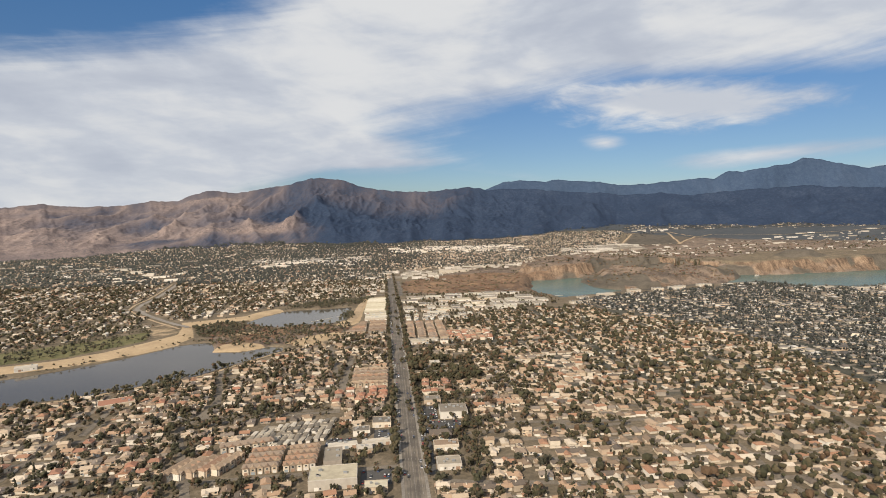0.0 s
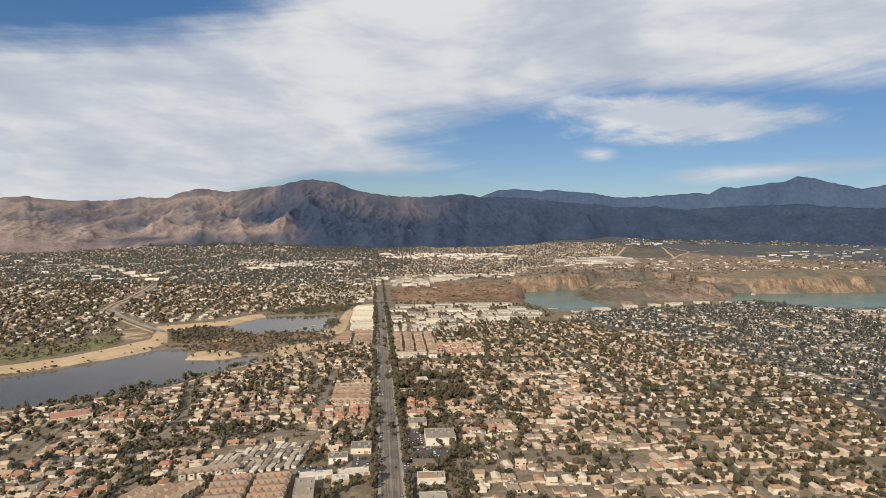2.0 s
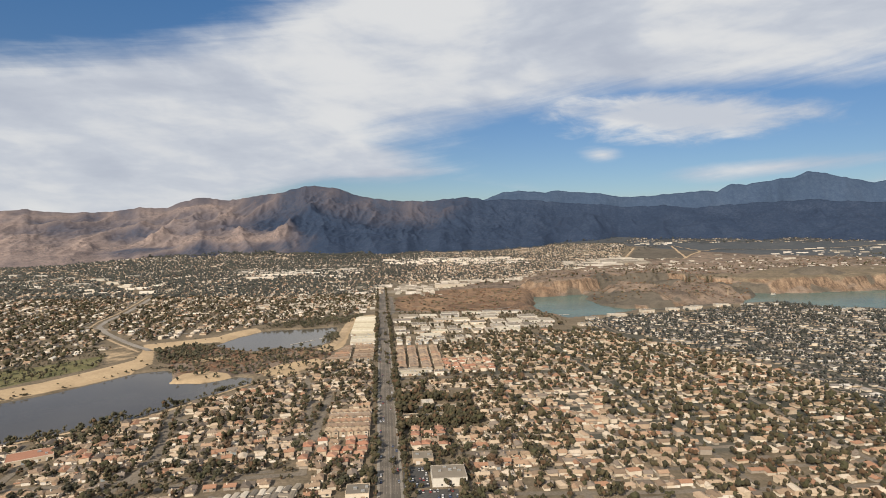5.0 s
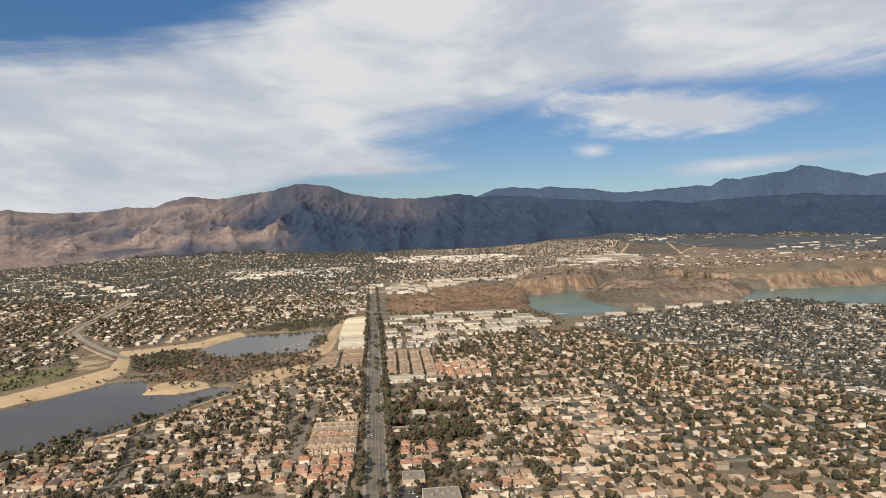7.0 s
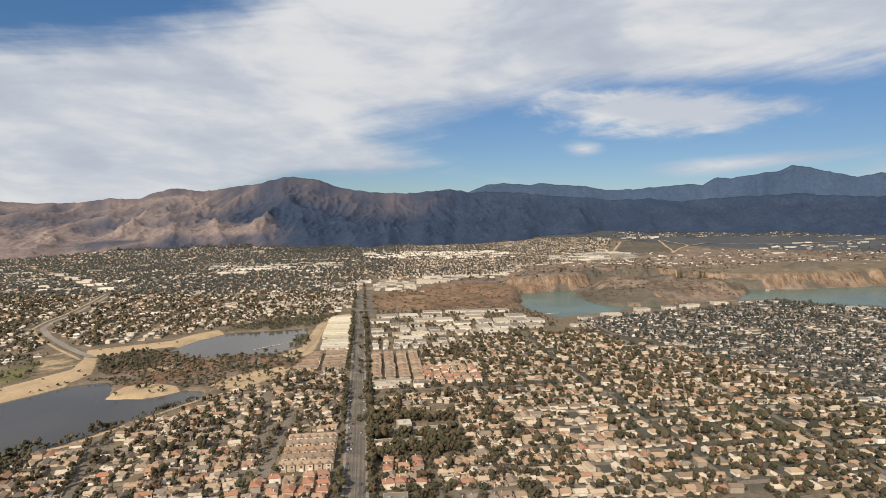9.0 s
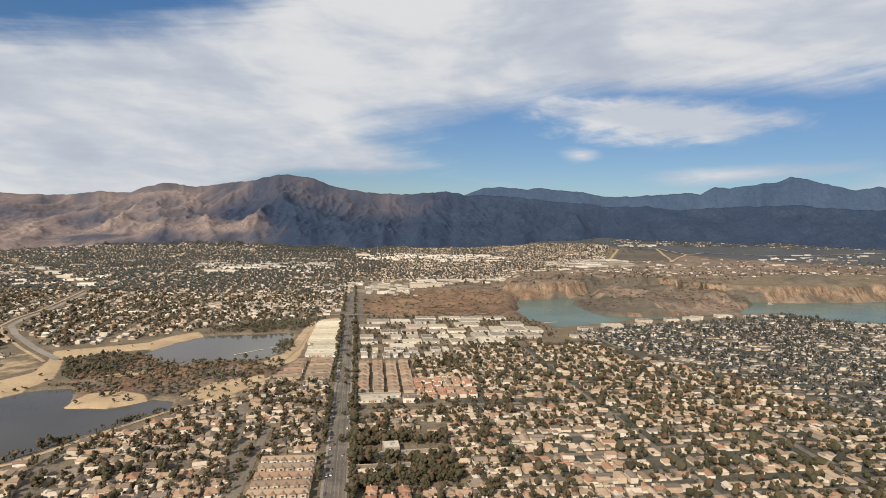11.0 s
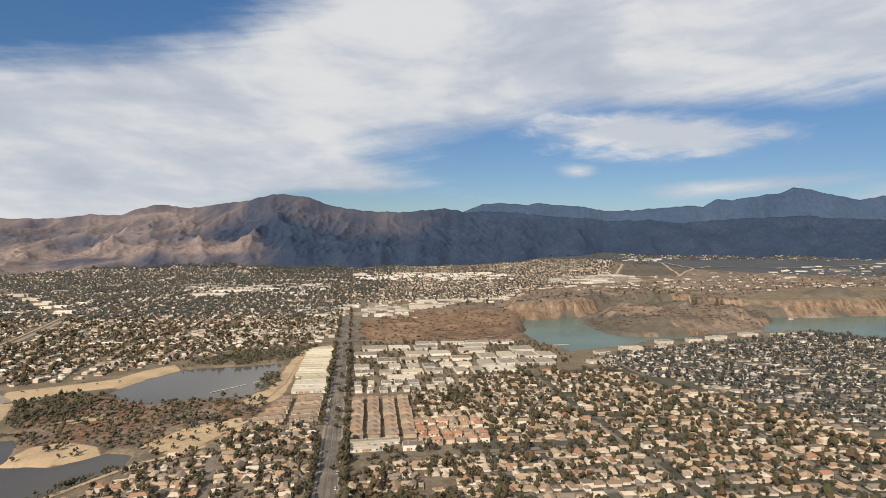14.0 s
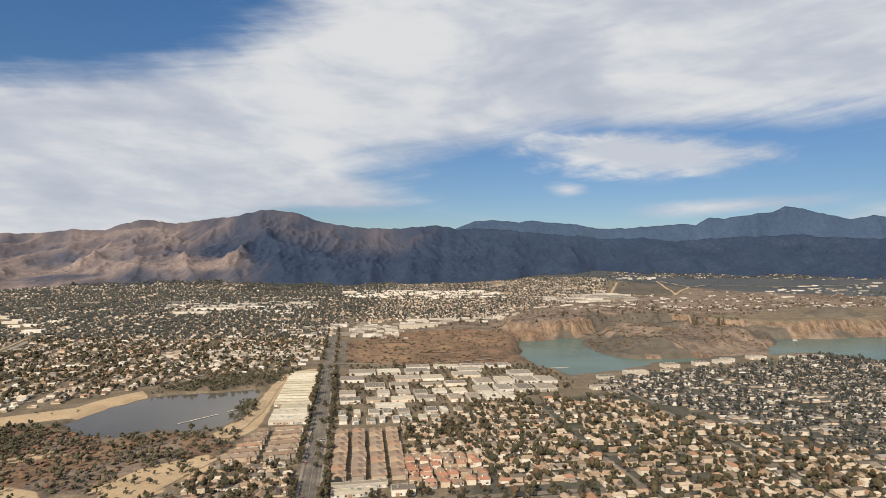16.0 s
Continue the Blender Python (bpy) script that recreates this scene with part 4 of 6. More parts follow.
def far_houses(lots, name, label, category="houses", sheds=False, tiles="shingle_far"):
    """Many houses or sheds as one mesh: walls and pitched roofs, each its own island."""
    n = len(lots)
    two = dice.rand(n) < 0.12
    wide, deep = dice.uniform(7.0, 12.5, n), dice.uniform(5.8, 8.2, n)
    tall = np.where(two, 4.8, 2.4)
    if sheds:
        wide, deep, tall = dice.uniform(2.2, 4.6, n), dice.uniform(1.8, 3.0, n), dice.uniform(1.7, 2.2, n)
    hip = np.where(dice.rand(n) < 0.5, deep * 0.4, 0.0)
    # a wing on about half of them
    w = np.flatnonzero(dice.rand(n) < (0.0 if sheds else 0.55))
    side = np.where(dice.rand(len(w)) < 0.5, -1, 1) * wide[w] * 0.25
    a = np.radians(lots[w, 2])
    wx, wy = side, -deep[w] * 0.5 - 2.0
    lots2 = np.stack([lots[w, 0] + wx * np.cos(a) - wy * np.sin(a), lots[w, 1] + wx * np.sin(a) + wy * np.cos(a), lots[w, 2] + 90], 1)
    lots = np.concatenate([lots, lots2])
    wide, deep = np.concatenate([wide, dice.uniform(5, 6.5, len(w))]), np.concatenate([deep, dice.uniform(4.5, 5.5, len(w))])
    tall, hip = np.concatenate([tall, np.full(len(w), 2.3)]), np.concatenate([hip, np.zeros(len(w))])
    n = len(lots)
    x, y = wide / 2, deep / 2
    o, e = np.zeros(n), 0.5
    wall = [(-x, -y, o - 1.5), (x, -y, o - 1.5), (x, y, o - 1.5), (-x, y, o - 1.5), (-x, -y, tall), (x, -y, tall), (x, y, tall), (-x, y, tall)]
    top = tall + 0.22 + deep * 0.22
    roof = [(-x - e, -y - e, tall + 0.05), (x + e, -y - e, tall + 0.05), (x + e, y + e, tall + 0.05), (-x - e, y + e, tall + 0.05), (-x - e + hip, o, top), (x + e - hip, o, top)]
    local = np.stack([np.stack(np.broadcast_arrays(*p), -1) for p in wall + roof], 1)
    a = np.radians(lots[:, 2] + dice.uniform(-3, 3, n))[:, None]
    px = lots[:, :1] + local[..., 0] * np.cos(a) - local[..., 1] * np.sin(a)
    py = lots[:, 1:2] + local[..., 0] * np.sin(a) + local[..., 1] * np.cos(a)
    pz = local[..., 2] + height(lots[:, 0], lots[:, 1])[:, None]
    quads = np.array([(0, 1, 5, 4), (1, 2, 6, 5), (2, 3, 7, 6), (3, 0, 4, 7)])
    tris = [(8, 9, 13), (8, 13, 12), (10, 11, 12), (10, 12, 13), (9, 10, 13), (11, 8, 12)]
    for q in quads:
        tris += [(q[0], q[1], q[2]), (q[0], q[2], q[3])]
    tris = np.array(tris)
    faces = (tris[None] + 14 * np.arange(n)[:, None, None]).reshape(-1, 3)
    picks = np.tile(np.array([0] * 6 + [1] * 8), n)
    me = sheet_mesh(name, np.stack([px, py, pz], -1).reshape(-1, 3), faces, [tiles, "stucco_far"], picks)
    tagged(new(name, me), label, category, kind="stuff")


yards = np.concatenate([close, rest[(rest[:, 0] < 260) & (rest[:, 1] < 1100)]])
yards = np.concatenate([yards, yards])
side = np.where(np.arange(len(yards)) < len(yards) // 2, 1.0, -1.0)
a = np.radians(yards[:, 2])
ox, oy = dice.uniform(-5.5, 5.5, len(yards)), dice.uniform(6.0, 8.5, len(yards))
sheds = np.stack([yards[:, 0] + ox * np.cos(a) - oy * np.sin(a), yards[:, 1] + ox * np.sin(a) + oy * np.cos(a), yards[:, 2] + 90 * dice.randint(0, 2, len(yards))], 1)
sheds = sheds[(dice.rand(len(sheds)) < 0.7) & (near_street(sheds[:, 0], sheds[:, 1]) > 7) & ~on_site(sheds[:, 0], sheds[:, 1], 1) & (np.abs(sheds[:, 0] - road_x(sheds[:, 1])) > 12)]
far_houses(sheds, "garden_sheds", "small sheds, garages and lean-tos behind the houses", "sheds", True)
# driveways and patios
half = yards[: len(yards) // 2]
slabs = []
for (x, y, turn), wide, deep, off, near in zip(half, dice.uniform(2.4, 5.0, len(half)), dice.uniform(3.5, 7.5, len(half)), dice.uniform(-4, 4, len(half)), dice.uniform(-8.5, -5.5, len(half))):
    c, s = math.cos(radians(turn)), math.sin(radians(turn))
    z = float(height(x, y)) + 0.07
    slabs += [(x + u * c - v * s, y + u * s + v * c, z) for u, v in ((off, near), (off + wide, near), (off + wide, near + deep), (off, near + deep))]
quads = np.arange(len(slabs)).reshape(-1, 4)
tagged(new("driveways", sheet_mesh("driveways", np.array(slabs), quads, ["paving"])), "pale concrete driveways and patios beside the houses", "driveways", kind="stuff")
def garden_walls(lots):
    """Thin pale block walls behind and beside the gardens, as one mesh."""
    pieces = []
    for back in (True, False):
        some = lots[dice.rand(len(lots)) < 0.6]
        n = len(some)
        run, off = dice.uniform(6, 13, n), dice.uniform(-1.5, 1.5, n)
        mid_u, mid_v = (off, np.full(n, 9.3)) if back else (np.full(n, 6.1), 3.0 + off)
        half_u, half_v = (run / 2, np.full(n, 0.11)) if back else (np.full(n, 0.11), run / 2)
        a = np.radians(some[:, 2])[:, None]
        u = mid_u[:, None] + half_u[:, None] * np.array([-1, 1, 1, -1] * 2)
        v = mid_v[:, None] + half_v[:, None] * np.array([-1, -1, 1, 1] * 2)
        x, y = some[:, :1] + u * np.cos(a) - v * np.sin(a), some[:, 1:2] + u * np.sin(a) + v * np.cos(a)
        z = height(some[:, 0], some[:, 1])[:, None] + np.where(np.arange(8) < 4, -0.5, 1.8)
        pieces.append((np.stack([x, y, z], -1).reshape(-1, 3), (np.array([(0, 1, 5, 4), (1, 2, 6, 5), (2, 3, 7, 6), (3, 0, 4, 7), (4, 5, 6, 7)])[None] + 8 * np.arange(n)[:, None, None]).reshape(-1, 4)))
    v, f = join(pieces)
    tagged(new("garden_walls", sheet_mesh("garden_walls", v, f, ["stucco_far"])), "low pale block walls between the gardens", "walls", kind="stuff")


garden_walls(half)
far_houses(rest, "suburb_houses", "closely set stucco houses with pitched roofs among trees")
for (lots, _, _), name in zip(plan[2:], ("east_suburb", "north_suburb", "west_suburb", "hillside_suburb", "valley_suburb")):
    ok = (near_street(lots[:, 0], lots[:, 1]) > 12) & ((name != "valley_suburb") | (dice.rand(len(lots)) < 0.4))
    far_houses(lots[ok], name, "distant suburb of stucco houses with grey pitched roofs" if name == "east_suburb" else "distant suburb of pale stucco houses with pitched roofs", tiles="shaded_roof_far" if name == "east_suburb" else "shingle_pale")


# ---- flat-roofed buildings ----
FOOT = []  # ground taken up by buildings: middle, half width, half depth


def flat_block(name, x0, x1, y0, y1, tall, label, category, roof="white_roof", wall="white_wall", turn=0.0, units=3, doors=0, group=""):
    """A flat-roofed hall with a parapet, roof units, windows and doors."""
    cx, cy, w, d = (x0 + x1) / 2, (y0 + y1) / 2, (x1 - x0) / 2, (y1 - y0) / 2
    FOOT.append((cx, cy, w + 2.5, d + 2.5))
    hall = tagged(new(name), label, category, group)
    body = Solid().box(-w, w, -d, d, -1.0, tall)
    part("wall", body, wall, hall)
    rim_ = Solid()
    for a in ((-w, w, -d, -d + 0.35), (-w, w, d - 0.35, d), (-w, -w + 0.35, -d + 0.35, d - 0.35), (w - 0.35, w, -d + 0.35, d - 0.35)):
        rim_.box(*a, tall, tall + 0.5)
    part("parapet", rim_, wall, hall)
    part("roof", Solid().box(-w + 0.36, w - 0.36, -d + 0.36, d - 0.36, tall + 0.01, tall + 0.25), roof, hall)
    for i in range(units):
        ux, uy = dice.uniform(-w * 0.8, w * 0.7), dice.uniform(-d * 0.7, d * 0.6)
        part("roof_unit", Solid().box(ux, ux + dice.uniform(1.5, 3), uy, uy + dice.uniform(1.2, 2.2), tall + 0.25, tall + 1.6), "grey_metal", hall)
    for i in range(doors):
        dx = -w + (i + 0.5) * 2 * w / doors
        part("door", Solid().box(dx - 1.7, dx + 1.7, -d - 0.06, -d + 0.04, 0.0, min(2.8, tall - 0.6)), "door_paint", hall)
        if tall > 4.4:
            part("window", Solid().box(dx + 2.2, dx + 3.6, -d - 0.05, -d + 0.04, 1.1, 2.4), "dark_glass", hall)
    hall.matrix_world = pose(cx, cy, float(height(cx, cy)), 0, 0, turn)
    return hall


def row_house(x0, x1, y0, y1, tall, label, roof="tan_tile", turn=0.0, doors=4, group="terraced rows", wall="stucco"):
    """A long two-storey row under one pitched roof, broken by gables."""
    cx, cy = (x0 + x1) / 2, (y0 + y1) / 2
    w, d = (x1 - x0) / 2, (y1 - y0) / 2
    FOOT.append((cx, cy, w + 3, d + 3))
    if d > w:
        w, d, turn = d, w, turn + 90
    row = tagged(new("row_house"), label, "row house", group)
    part("wall", Solid().box(-w, w, -d, d, -1, tall), wall, row)
    part("roof", Solid().roof(-w - 0.5, w + 0.5, -d - 0.5, d + 0.5, tall, d * 0.42, d * 0.6), roof, row)
    for i in range(doors):
        x = -w + (i + 0.5) * 2 * w / doors
        bay = part("bay", Solid().box(x - 2.2, x + 2.2, -d - 1.2, -d + 0.3, -1, tall - 0.1), wall, row)
        g = Solid().roof(-1.6, d * 0.7, -2.6, 2.6, 0, 1.3, 0.0)
        t = Solid().add([(x - yy, xx - d, z + tall - 0.05) for xx, yy, z in g.v], g.f)
        part("gable", t, roof, bay)
        part("window", Solid().box(x - 0.9, x + 0.9, -d - 1.26, -d - 1.15, tall - 2.2, tall - 1.0), "dark_glass", bay)
        part("garage_door", Solid().box(x - 1.5, x + 1.5, -d - 1.26, -d - 1.15, 0, 2.2), "door_paint", bay)
    row.matrix_world = pose(cx, cy, float(height(cx, cy)), 0, 0, turn)
    return row


# shops and halls south-west of the boulevard
flat_block("store", -77, -40, 424, 449, 8.0, "large cream flat-roofed store beside its car park", "store", "cream_roof", turn=3, units=5, doors=3)
flat_block("office_building", -70, -55, 460, 488, 6.5, "tan flat-roofed office building", "office", "white_roof", "stucco", turn=4, units=3, doors=2)
flat_block("restaurant", -44, -30, 486, 498, 4.2, "small flat-roofed restaurant with pale walls", "restaurant", "white_roof", "stucco", turn=6, units=2, doors=2)
flat_block("shop", -40, -14, 502, 508, 4.4, "narrow white shop row by the boulevard", "shop", "white_roof", turn=8, units=2, doors=4)
flat_block("shop", -70, -44, 498, 504, 4.2, "narrow white shop row beside a car park", "shop", "white_roof", turn=8, units=2, doors=4)
flat_block("shop", -50, -34, 526, 538, 5.0, "grey flat-roofed shop near the trailer park", "shop", "white_roof", "stucco", turn=5, units=3, doors=2)
flat_block("shop", -32, -14, 545, 562, 4.8, "pale flat-roofed shop by the boulevard", "shop", "white_roof", "stucco", units=3, doors=2)
flat_block("shop", -34, -16, 414, 426, 4.6, "tan flat-roofed shop beside the car park", "shop", "cream_roof", "stucco", units=2, doors=2)
# east of the boulevard
flat_block("shop", 24, 44, 446, 462, 4.8, "pale flat-roofed shop beside its car park", "shop", "white_roof", units=3, doors=3)
flat_block("shop", 24, 46, 484, 496, 4.8, "flat-roofed shop with a reddish roof", "shop", "tan_tile", "stucco", units=2, doors=3)
row_house(22, 42, 508, 522, 4.5, "small hall with a brown pitched roof and bays", "shingle", doors=3)
flat_block("store", 36, 64, 560, 584, 7.0, "broad flat-roofed store with white front walls", "store", "white_roof", "white_wall", units=5, doors=3)
flat_block("shop", 22, 40, 604, 620, 5.0, "small pale flat-roofed shop", "shop", "white_roof", "stucco", units=2, doors=2)
flat_block("school_block", 14, 60, 716, 724, 4.2, "long pale low building among dark trees", "school", "white_roof", "stucco", turn=3, units=2, doors=5)
flat_block("school_block", 30, 88, 742, 750, 4.2, "long pale low building among dark trees", "school", "white_roof", "stucco", turn=4, units=2, doors=5)
flat_block("school_block", 38, 52, 752, 766, 6.0, "pale hall among dark trees", "school", "white_roof", "stucco", turn=4, units=2, doors=2)
flat_block("school_hall", -338, -302, 640, 662, 4.5, "long low hall with a broad orange-tan roof", "school", "red_tile", "stucco", turn=28, units=2, doors=4)
flat_block("pump_house", -530, -504, 812, 826, 4.5, "pale flat-roofed building beside the sandy lake bank", "building", "white_roof", turn=28, units=1, doors=2)
# terraces
for i, y in enumerate((459, 470, 481, 492)):
    row_house(-134, -106, y, y + 7.5, 5.4, "long terrace with a pinkish tan tiled roof", turn=6, doors=5)
    row_house(-102, -76, y + 2, y + 9.5, 5.4, "long terrace with a pinkish tan tiled roof", turn=6, doors=5)
for i in range(5):
    row_house(-192 + 9.5 * i, -184 + 9.5 * i, 452 + 1.5 * i, 484 + 2 * i, 5.4, "terrace with a tan tiled roof and pale gables", turn=-24, doors=5)
row_house(-166, -120, 508, 518, 5.2, "long pale terrace with a tan roof", turn=14, doors=7)
for i, y in enumerate((676, 690, 704, 720, 734)):
    row_house(-62, -18, y, y + 8, 5.6, "long white terrace with a tan roof", "tan_tile" if i % 2 else "tan_tile", turn=0, doors=6, wall="stucco")
for x in (13, 31, 49, 67):
    for y0 in np.arange(922, 1056, 15.2):
        y1 = y0 + dice.uniform(12.0, 14.0)
        row_house(x + dice.uniform(-0.6, 0.6), x + 11.5 + dice.uniform(-0.8, 0.8), y0, y1, 4.6 + dice.uniform(-0.4, 0.4), "terrace with a tan tiled roof beside a shaded drive", doors=2)
for y in (982, 998, 1014, 1030, 1046, 1061):
    row_house(-92 + 0.25 * (y - 982), -60, y - 2, y + 6.5, 5.0, "terrace with a reddish tan roof near the lake", turn=9, doors=2)
    row_house(-54, -24, y + 2, y + 10.5, 5.0, "terrace with a reddish tan roof near the boulevard", turn=9, doors=2)
flat_block("shop", 14, 62, 905, 912, 4.5, "long white flat-roofed shop row", "shop", "white_roof", turn=4, units=3, doors=7)
flat_block("shop", 14, 52, 890, 898, 4.5, "long pale flat-roofed shop row", "shop", "cream_roof", turn=4, units=3, doors=6)
flat_block("shop", 64, 84, 888, 900, 5.0, "pale flat-roofed hall behind the shops", "shop", "white_roof", "stucco", units=2, doors=2)


def mobile_home():
    home = tagged(new("mobile_home"), "pale metal mobile home standing in a close row", "mobile home", "mobile homes of the trailer park")
    part("body", Solid().box(-2.0, 2.0, -4.6, 4.6, 0.3, 2.7), "white_wall", home)
    part("skirt", Solid().box(-1.9, 1.9, -4.5, 4.5, -0.8, 0.3), "grey_metal", home)
    roof = Solid().roof(-4.8, 4.8, -2.2, 2.2, 2.7, 0.5, 0.0, 0, 0.12)
    part("roof", Solid().add([(-y, x, z) for x, y, z in roof.v], roof.f), "white_roof", home)
    part("awning", Solid().box(2.0, 3.5, -3.6, 2.4, 2.1, 2.2), "white_roof", home)
    for y in (-3.0, 0.0, 3.0):
        part("window", Solid().box(-2.06, -1.96, y - 0.6, y + 0.6, 1.2, 2.0), "dark_glass", home)
    part("door", Solid().box(-0.4, 0.4, -4.66, -4.56, 0.4, 2.2), "door_paint", home)
    return home


trailer = mobile_home()
first = True
for i in range(12):
    for j in range(7):
        x = -146 + 6.3 * i + 1.2 * j + dice.uniform(-0.5, 0.5)
        y = 507 + 10.6 * j + 0.25 * (x + 144) + dice.uniform(-0.8, 0.8)
        if y > 572 + 0.2 * (x + 75) or (i + 3 * j) % 13 == 12:
            continue
        m = pose(x, y, float(height(x, y)), 0, 0, -9 + dice.uniform(-7, 7) + 180 * dice.randint(2) + (90 if dice.rand() < 0.12 else 0))
        if first:
            trailer.matrix_world, first = m, False
        else:
            copy_thing(trailer, m)

# houses between the shops, the terraces and the trailer park
for x in np.arange(-226, -16, 13.5):
    for y in np.arange(404, 600, 14.5):
        px, py = x + dice.uniform(-2, 2) + 0.08 * (y - 500), y + dice.uniform(-2, 2) + 0.1 * (x + 100)
        taken = any(abs(px - cx) < hw + 6 and abs(py - cy) < hd + 5 for cx, cy, hw, hd in FOOT) or (-152 < px < -66 and 498 < py < 580 + 0.2 * (px + 75))
        taken = taken or near_street(np.array([px]), np.array([py]))[0] < 9 or abs(px - road_x(py)) < 19 or (px > -80 and 424 < py < 545)
        if not taken:
            settle(int(dice.choice(len(KINDS), p=WEIGHTS)), px, py, 7 + 90 * dice.randint(4) + dice.uniform(-6, 6))

# storage yard west of the boulevard
flat_block("storage_hall", -66, -21, 1096, 1116, 5.2, "white flat-roofed storage hall with dark doors", "warehouse", "cream_roof", units=4, doors=6)
flat_block("storage_hall", -66, -22, 1120, 1144, 5.4, "white flat-roofed storage hall", "warehouse", "cream_roof", units=5, doors=4)
flat_block("storage_hall", -60, -22, 1149, 1170, 4.8, "white flat-roofed storage hall", "warehouse", "cream_roof", units=4, doors=4)


def storage_row(y, label):
    row = tagged(new("storage_row"), label, "storage unit", "storage rows")
    x0, x1 = -71 + 0.006 * (y - 1170), float(road_x(y)) - 15
    cx, w = (x0 + x1) / 2, (x1 - x0) / 2
    part("wall", Solid().box(-w, w, -5.0, 5.0, -1.0, 3.0), "white_wall", row)
    part("roof", Solid().roof(-w - 0.3, w + 0.3, -5.6, 5.6, 3.0, 1.5, 0.0), "cream_roof", row)
    for i in range(9):
        x = -w + (i + 0.5) * 2 * w / 9
        part("roller_door", Solid().box(x - 1.5, x + 1.5, -5.07, -4.97, 0, 2.5), "door_paint", row)
    row.matrix_world = pose(cx, y, float(height(cx, y)), 0, 0, 1.0)


for y in np.arange(1181, 1385, 14.6):
    storage_row(float(y), "long storage row with a cream metal roof")

# works east of the boulevard: rows of pale halls
WORKS = [  # x from, x to, y from, y to, roof height, halls in the row
    (14, 140, 1088, 1106, 3.6, 8), (12, 175, 1116, 1135, 3.8, 9), (10, 200, 1147, 1165, 3.8, 4), (12, 150, 1177, 1196, 3.8, 4), (160, 262, 1176, 1206, 4.2, 4), (10, 195, 1210, 1233, 4.0, 7),
    (205, 330, 1216, 1250, 4.4, 4), (10, 120, 1252, 1280, 4.0, 3), (130, 205, 1262, 1282, 3.6, 2), (215, 350, 1266, 1302, 4.4, 4), (8, 180, 1300, 1328, 4.0, 4), (190, 330, 1316, 1348, 4.4, 3), (22, 250, 1352, 1382, 4.0, 5), (120, 310, 1392, 1412, 3.6, 4),
]
for x0, x1, y0, y1, tall, n in WORKS:
    step = (x1 - x0) / n
    for i in range(n):
        a = x0 + i * step + dice.uniform(0.5, 2)
        b = x0 + (i + 1) * step - dice.uniform(2, 9)
        if dice.rand() < 0.1:
            continue
        d = dice.uniform(-2, 2)
        flat_block("factory_hall", a, b, y0 + d + 0.1 * (a - x0) * 0.3, y1 + d + 0.1 * (a - x0) * 0.3, tall + dice.uniform(-0.5, 0.8), "pale flat-roofed factory hall with roller doors", "factory", "hall_roof" if dice.rand() < 0.85 else "cream_roof", "white_wall" if dice.rand() < 0.7 else "stucco", turn=2.0, units=dice.randint(1, 4), doors=dice.randint(2, 4), group="halls of the works")
# halls along the quarry's near rim
for x, y, w, d in ((400, 1250, 60, 16), (440, 1300, 40, 18), (505, 1326, 60, 20), (560, 1350, 30, 16), (600, 1378, 46, 22), (655, 1392, 40, 18), (720, 1404, 50, 22), (745, 1432, 40, 14), (815, 1446, 56, 20), (880, 1436, 44, 18), (930, 1452, 50, 16), (1075, 1336, 60, 18), (1150, 1322, 70, 20), (1230, 1330, 60, 22), (1320, 1320, 70, 18)):
    x, y, w, d = x + dice.uniform(-8, 8), y - 8 + dice.uniform(-14, 4), w * dice.uniform(0.5, 0.9), d * 0.8
    flat_block("factory_hall", x - w / 2, x + w / 2, y - d / 2, y + d / 2, 5.5 + dice.uniform(-1, 1.5), "pale flat-roofed factory hall near the gravel pit", "factory", turn=dice.uniform(-4, 10), units=3, doors=4, group="halls of the works")
flat_block("depot", 146, 246, 1902, 1926, 11.0, "long white depot beyond the brown field", "depot", turn=2, units=6, doors=8)


def far_blocks(spots, name, label, material="white_roof_far"):
    """Many flat-roofed blocks as one mesh; each spot: x, y, width, depth, height, turn."""
    spots = np.array(spots)
    n = len(spots)
    x, y, w, d, t, a = spots.T
    o = np.zeros(n)
    box = [(-w, -d, o - 3), (w, -d, o - 3), (w, d, o - 3), (-w, d, o - 3), (-w, -d, t), (w, -d, t), (w, d, t), (-w, d, t)]
    e = np.minimum(w, d) * 0.06
    top = [(-w + e, -d + e, t), (w - e, -d + e, t), (w - e, d - e, t), (-w + e, d - e, t), (-w + e, -d + e, t - 0.7), (w - e, -d + e, t - 0.7), (w - e, d - e, t - 0.7), (-w + e, d - e, t - 0.7)]
    local = np.stack([np.stack(np.broadcast_arrays(*p), -1) for p in box + top], 1) * np.array([0.5, 0.5, 1.0])
    a = np.radians(a)[:, None]
    px = x[:, None] + local[..., 0] * np.cos(a) - local[..., 1] * np.sin(a)
    py = y[:, None] + local[..., 0] * np.sin(a) + local[..., 1] * np.cos(a)
    pz = local[..., 2] + height(x, y)[:, None]
    quads = [(0, 1, 5, 4), (1, 2, 6, 5), (2, 3, 7, 6), (3, 0, 4, 7), (4, 5, 9, 8), (5, 6, 10, 9), (6, 7, 11, 10), (7, 4, 8, 11), (12, 13, 14, 15)]
    faces = (np.array(quads)[None] + 16 * np.arange(n)[:, None, None]).reshape(-1, 4)
    me = sheet_mesh(name, np.stack([px, py, pz], -1).reshape(-1, 3), faces, [material])
    tagged(new(name, me), label, "buildings", kind="stuff")


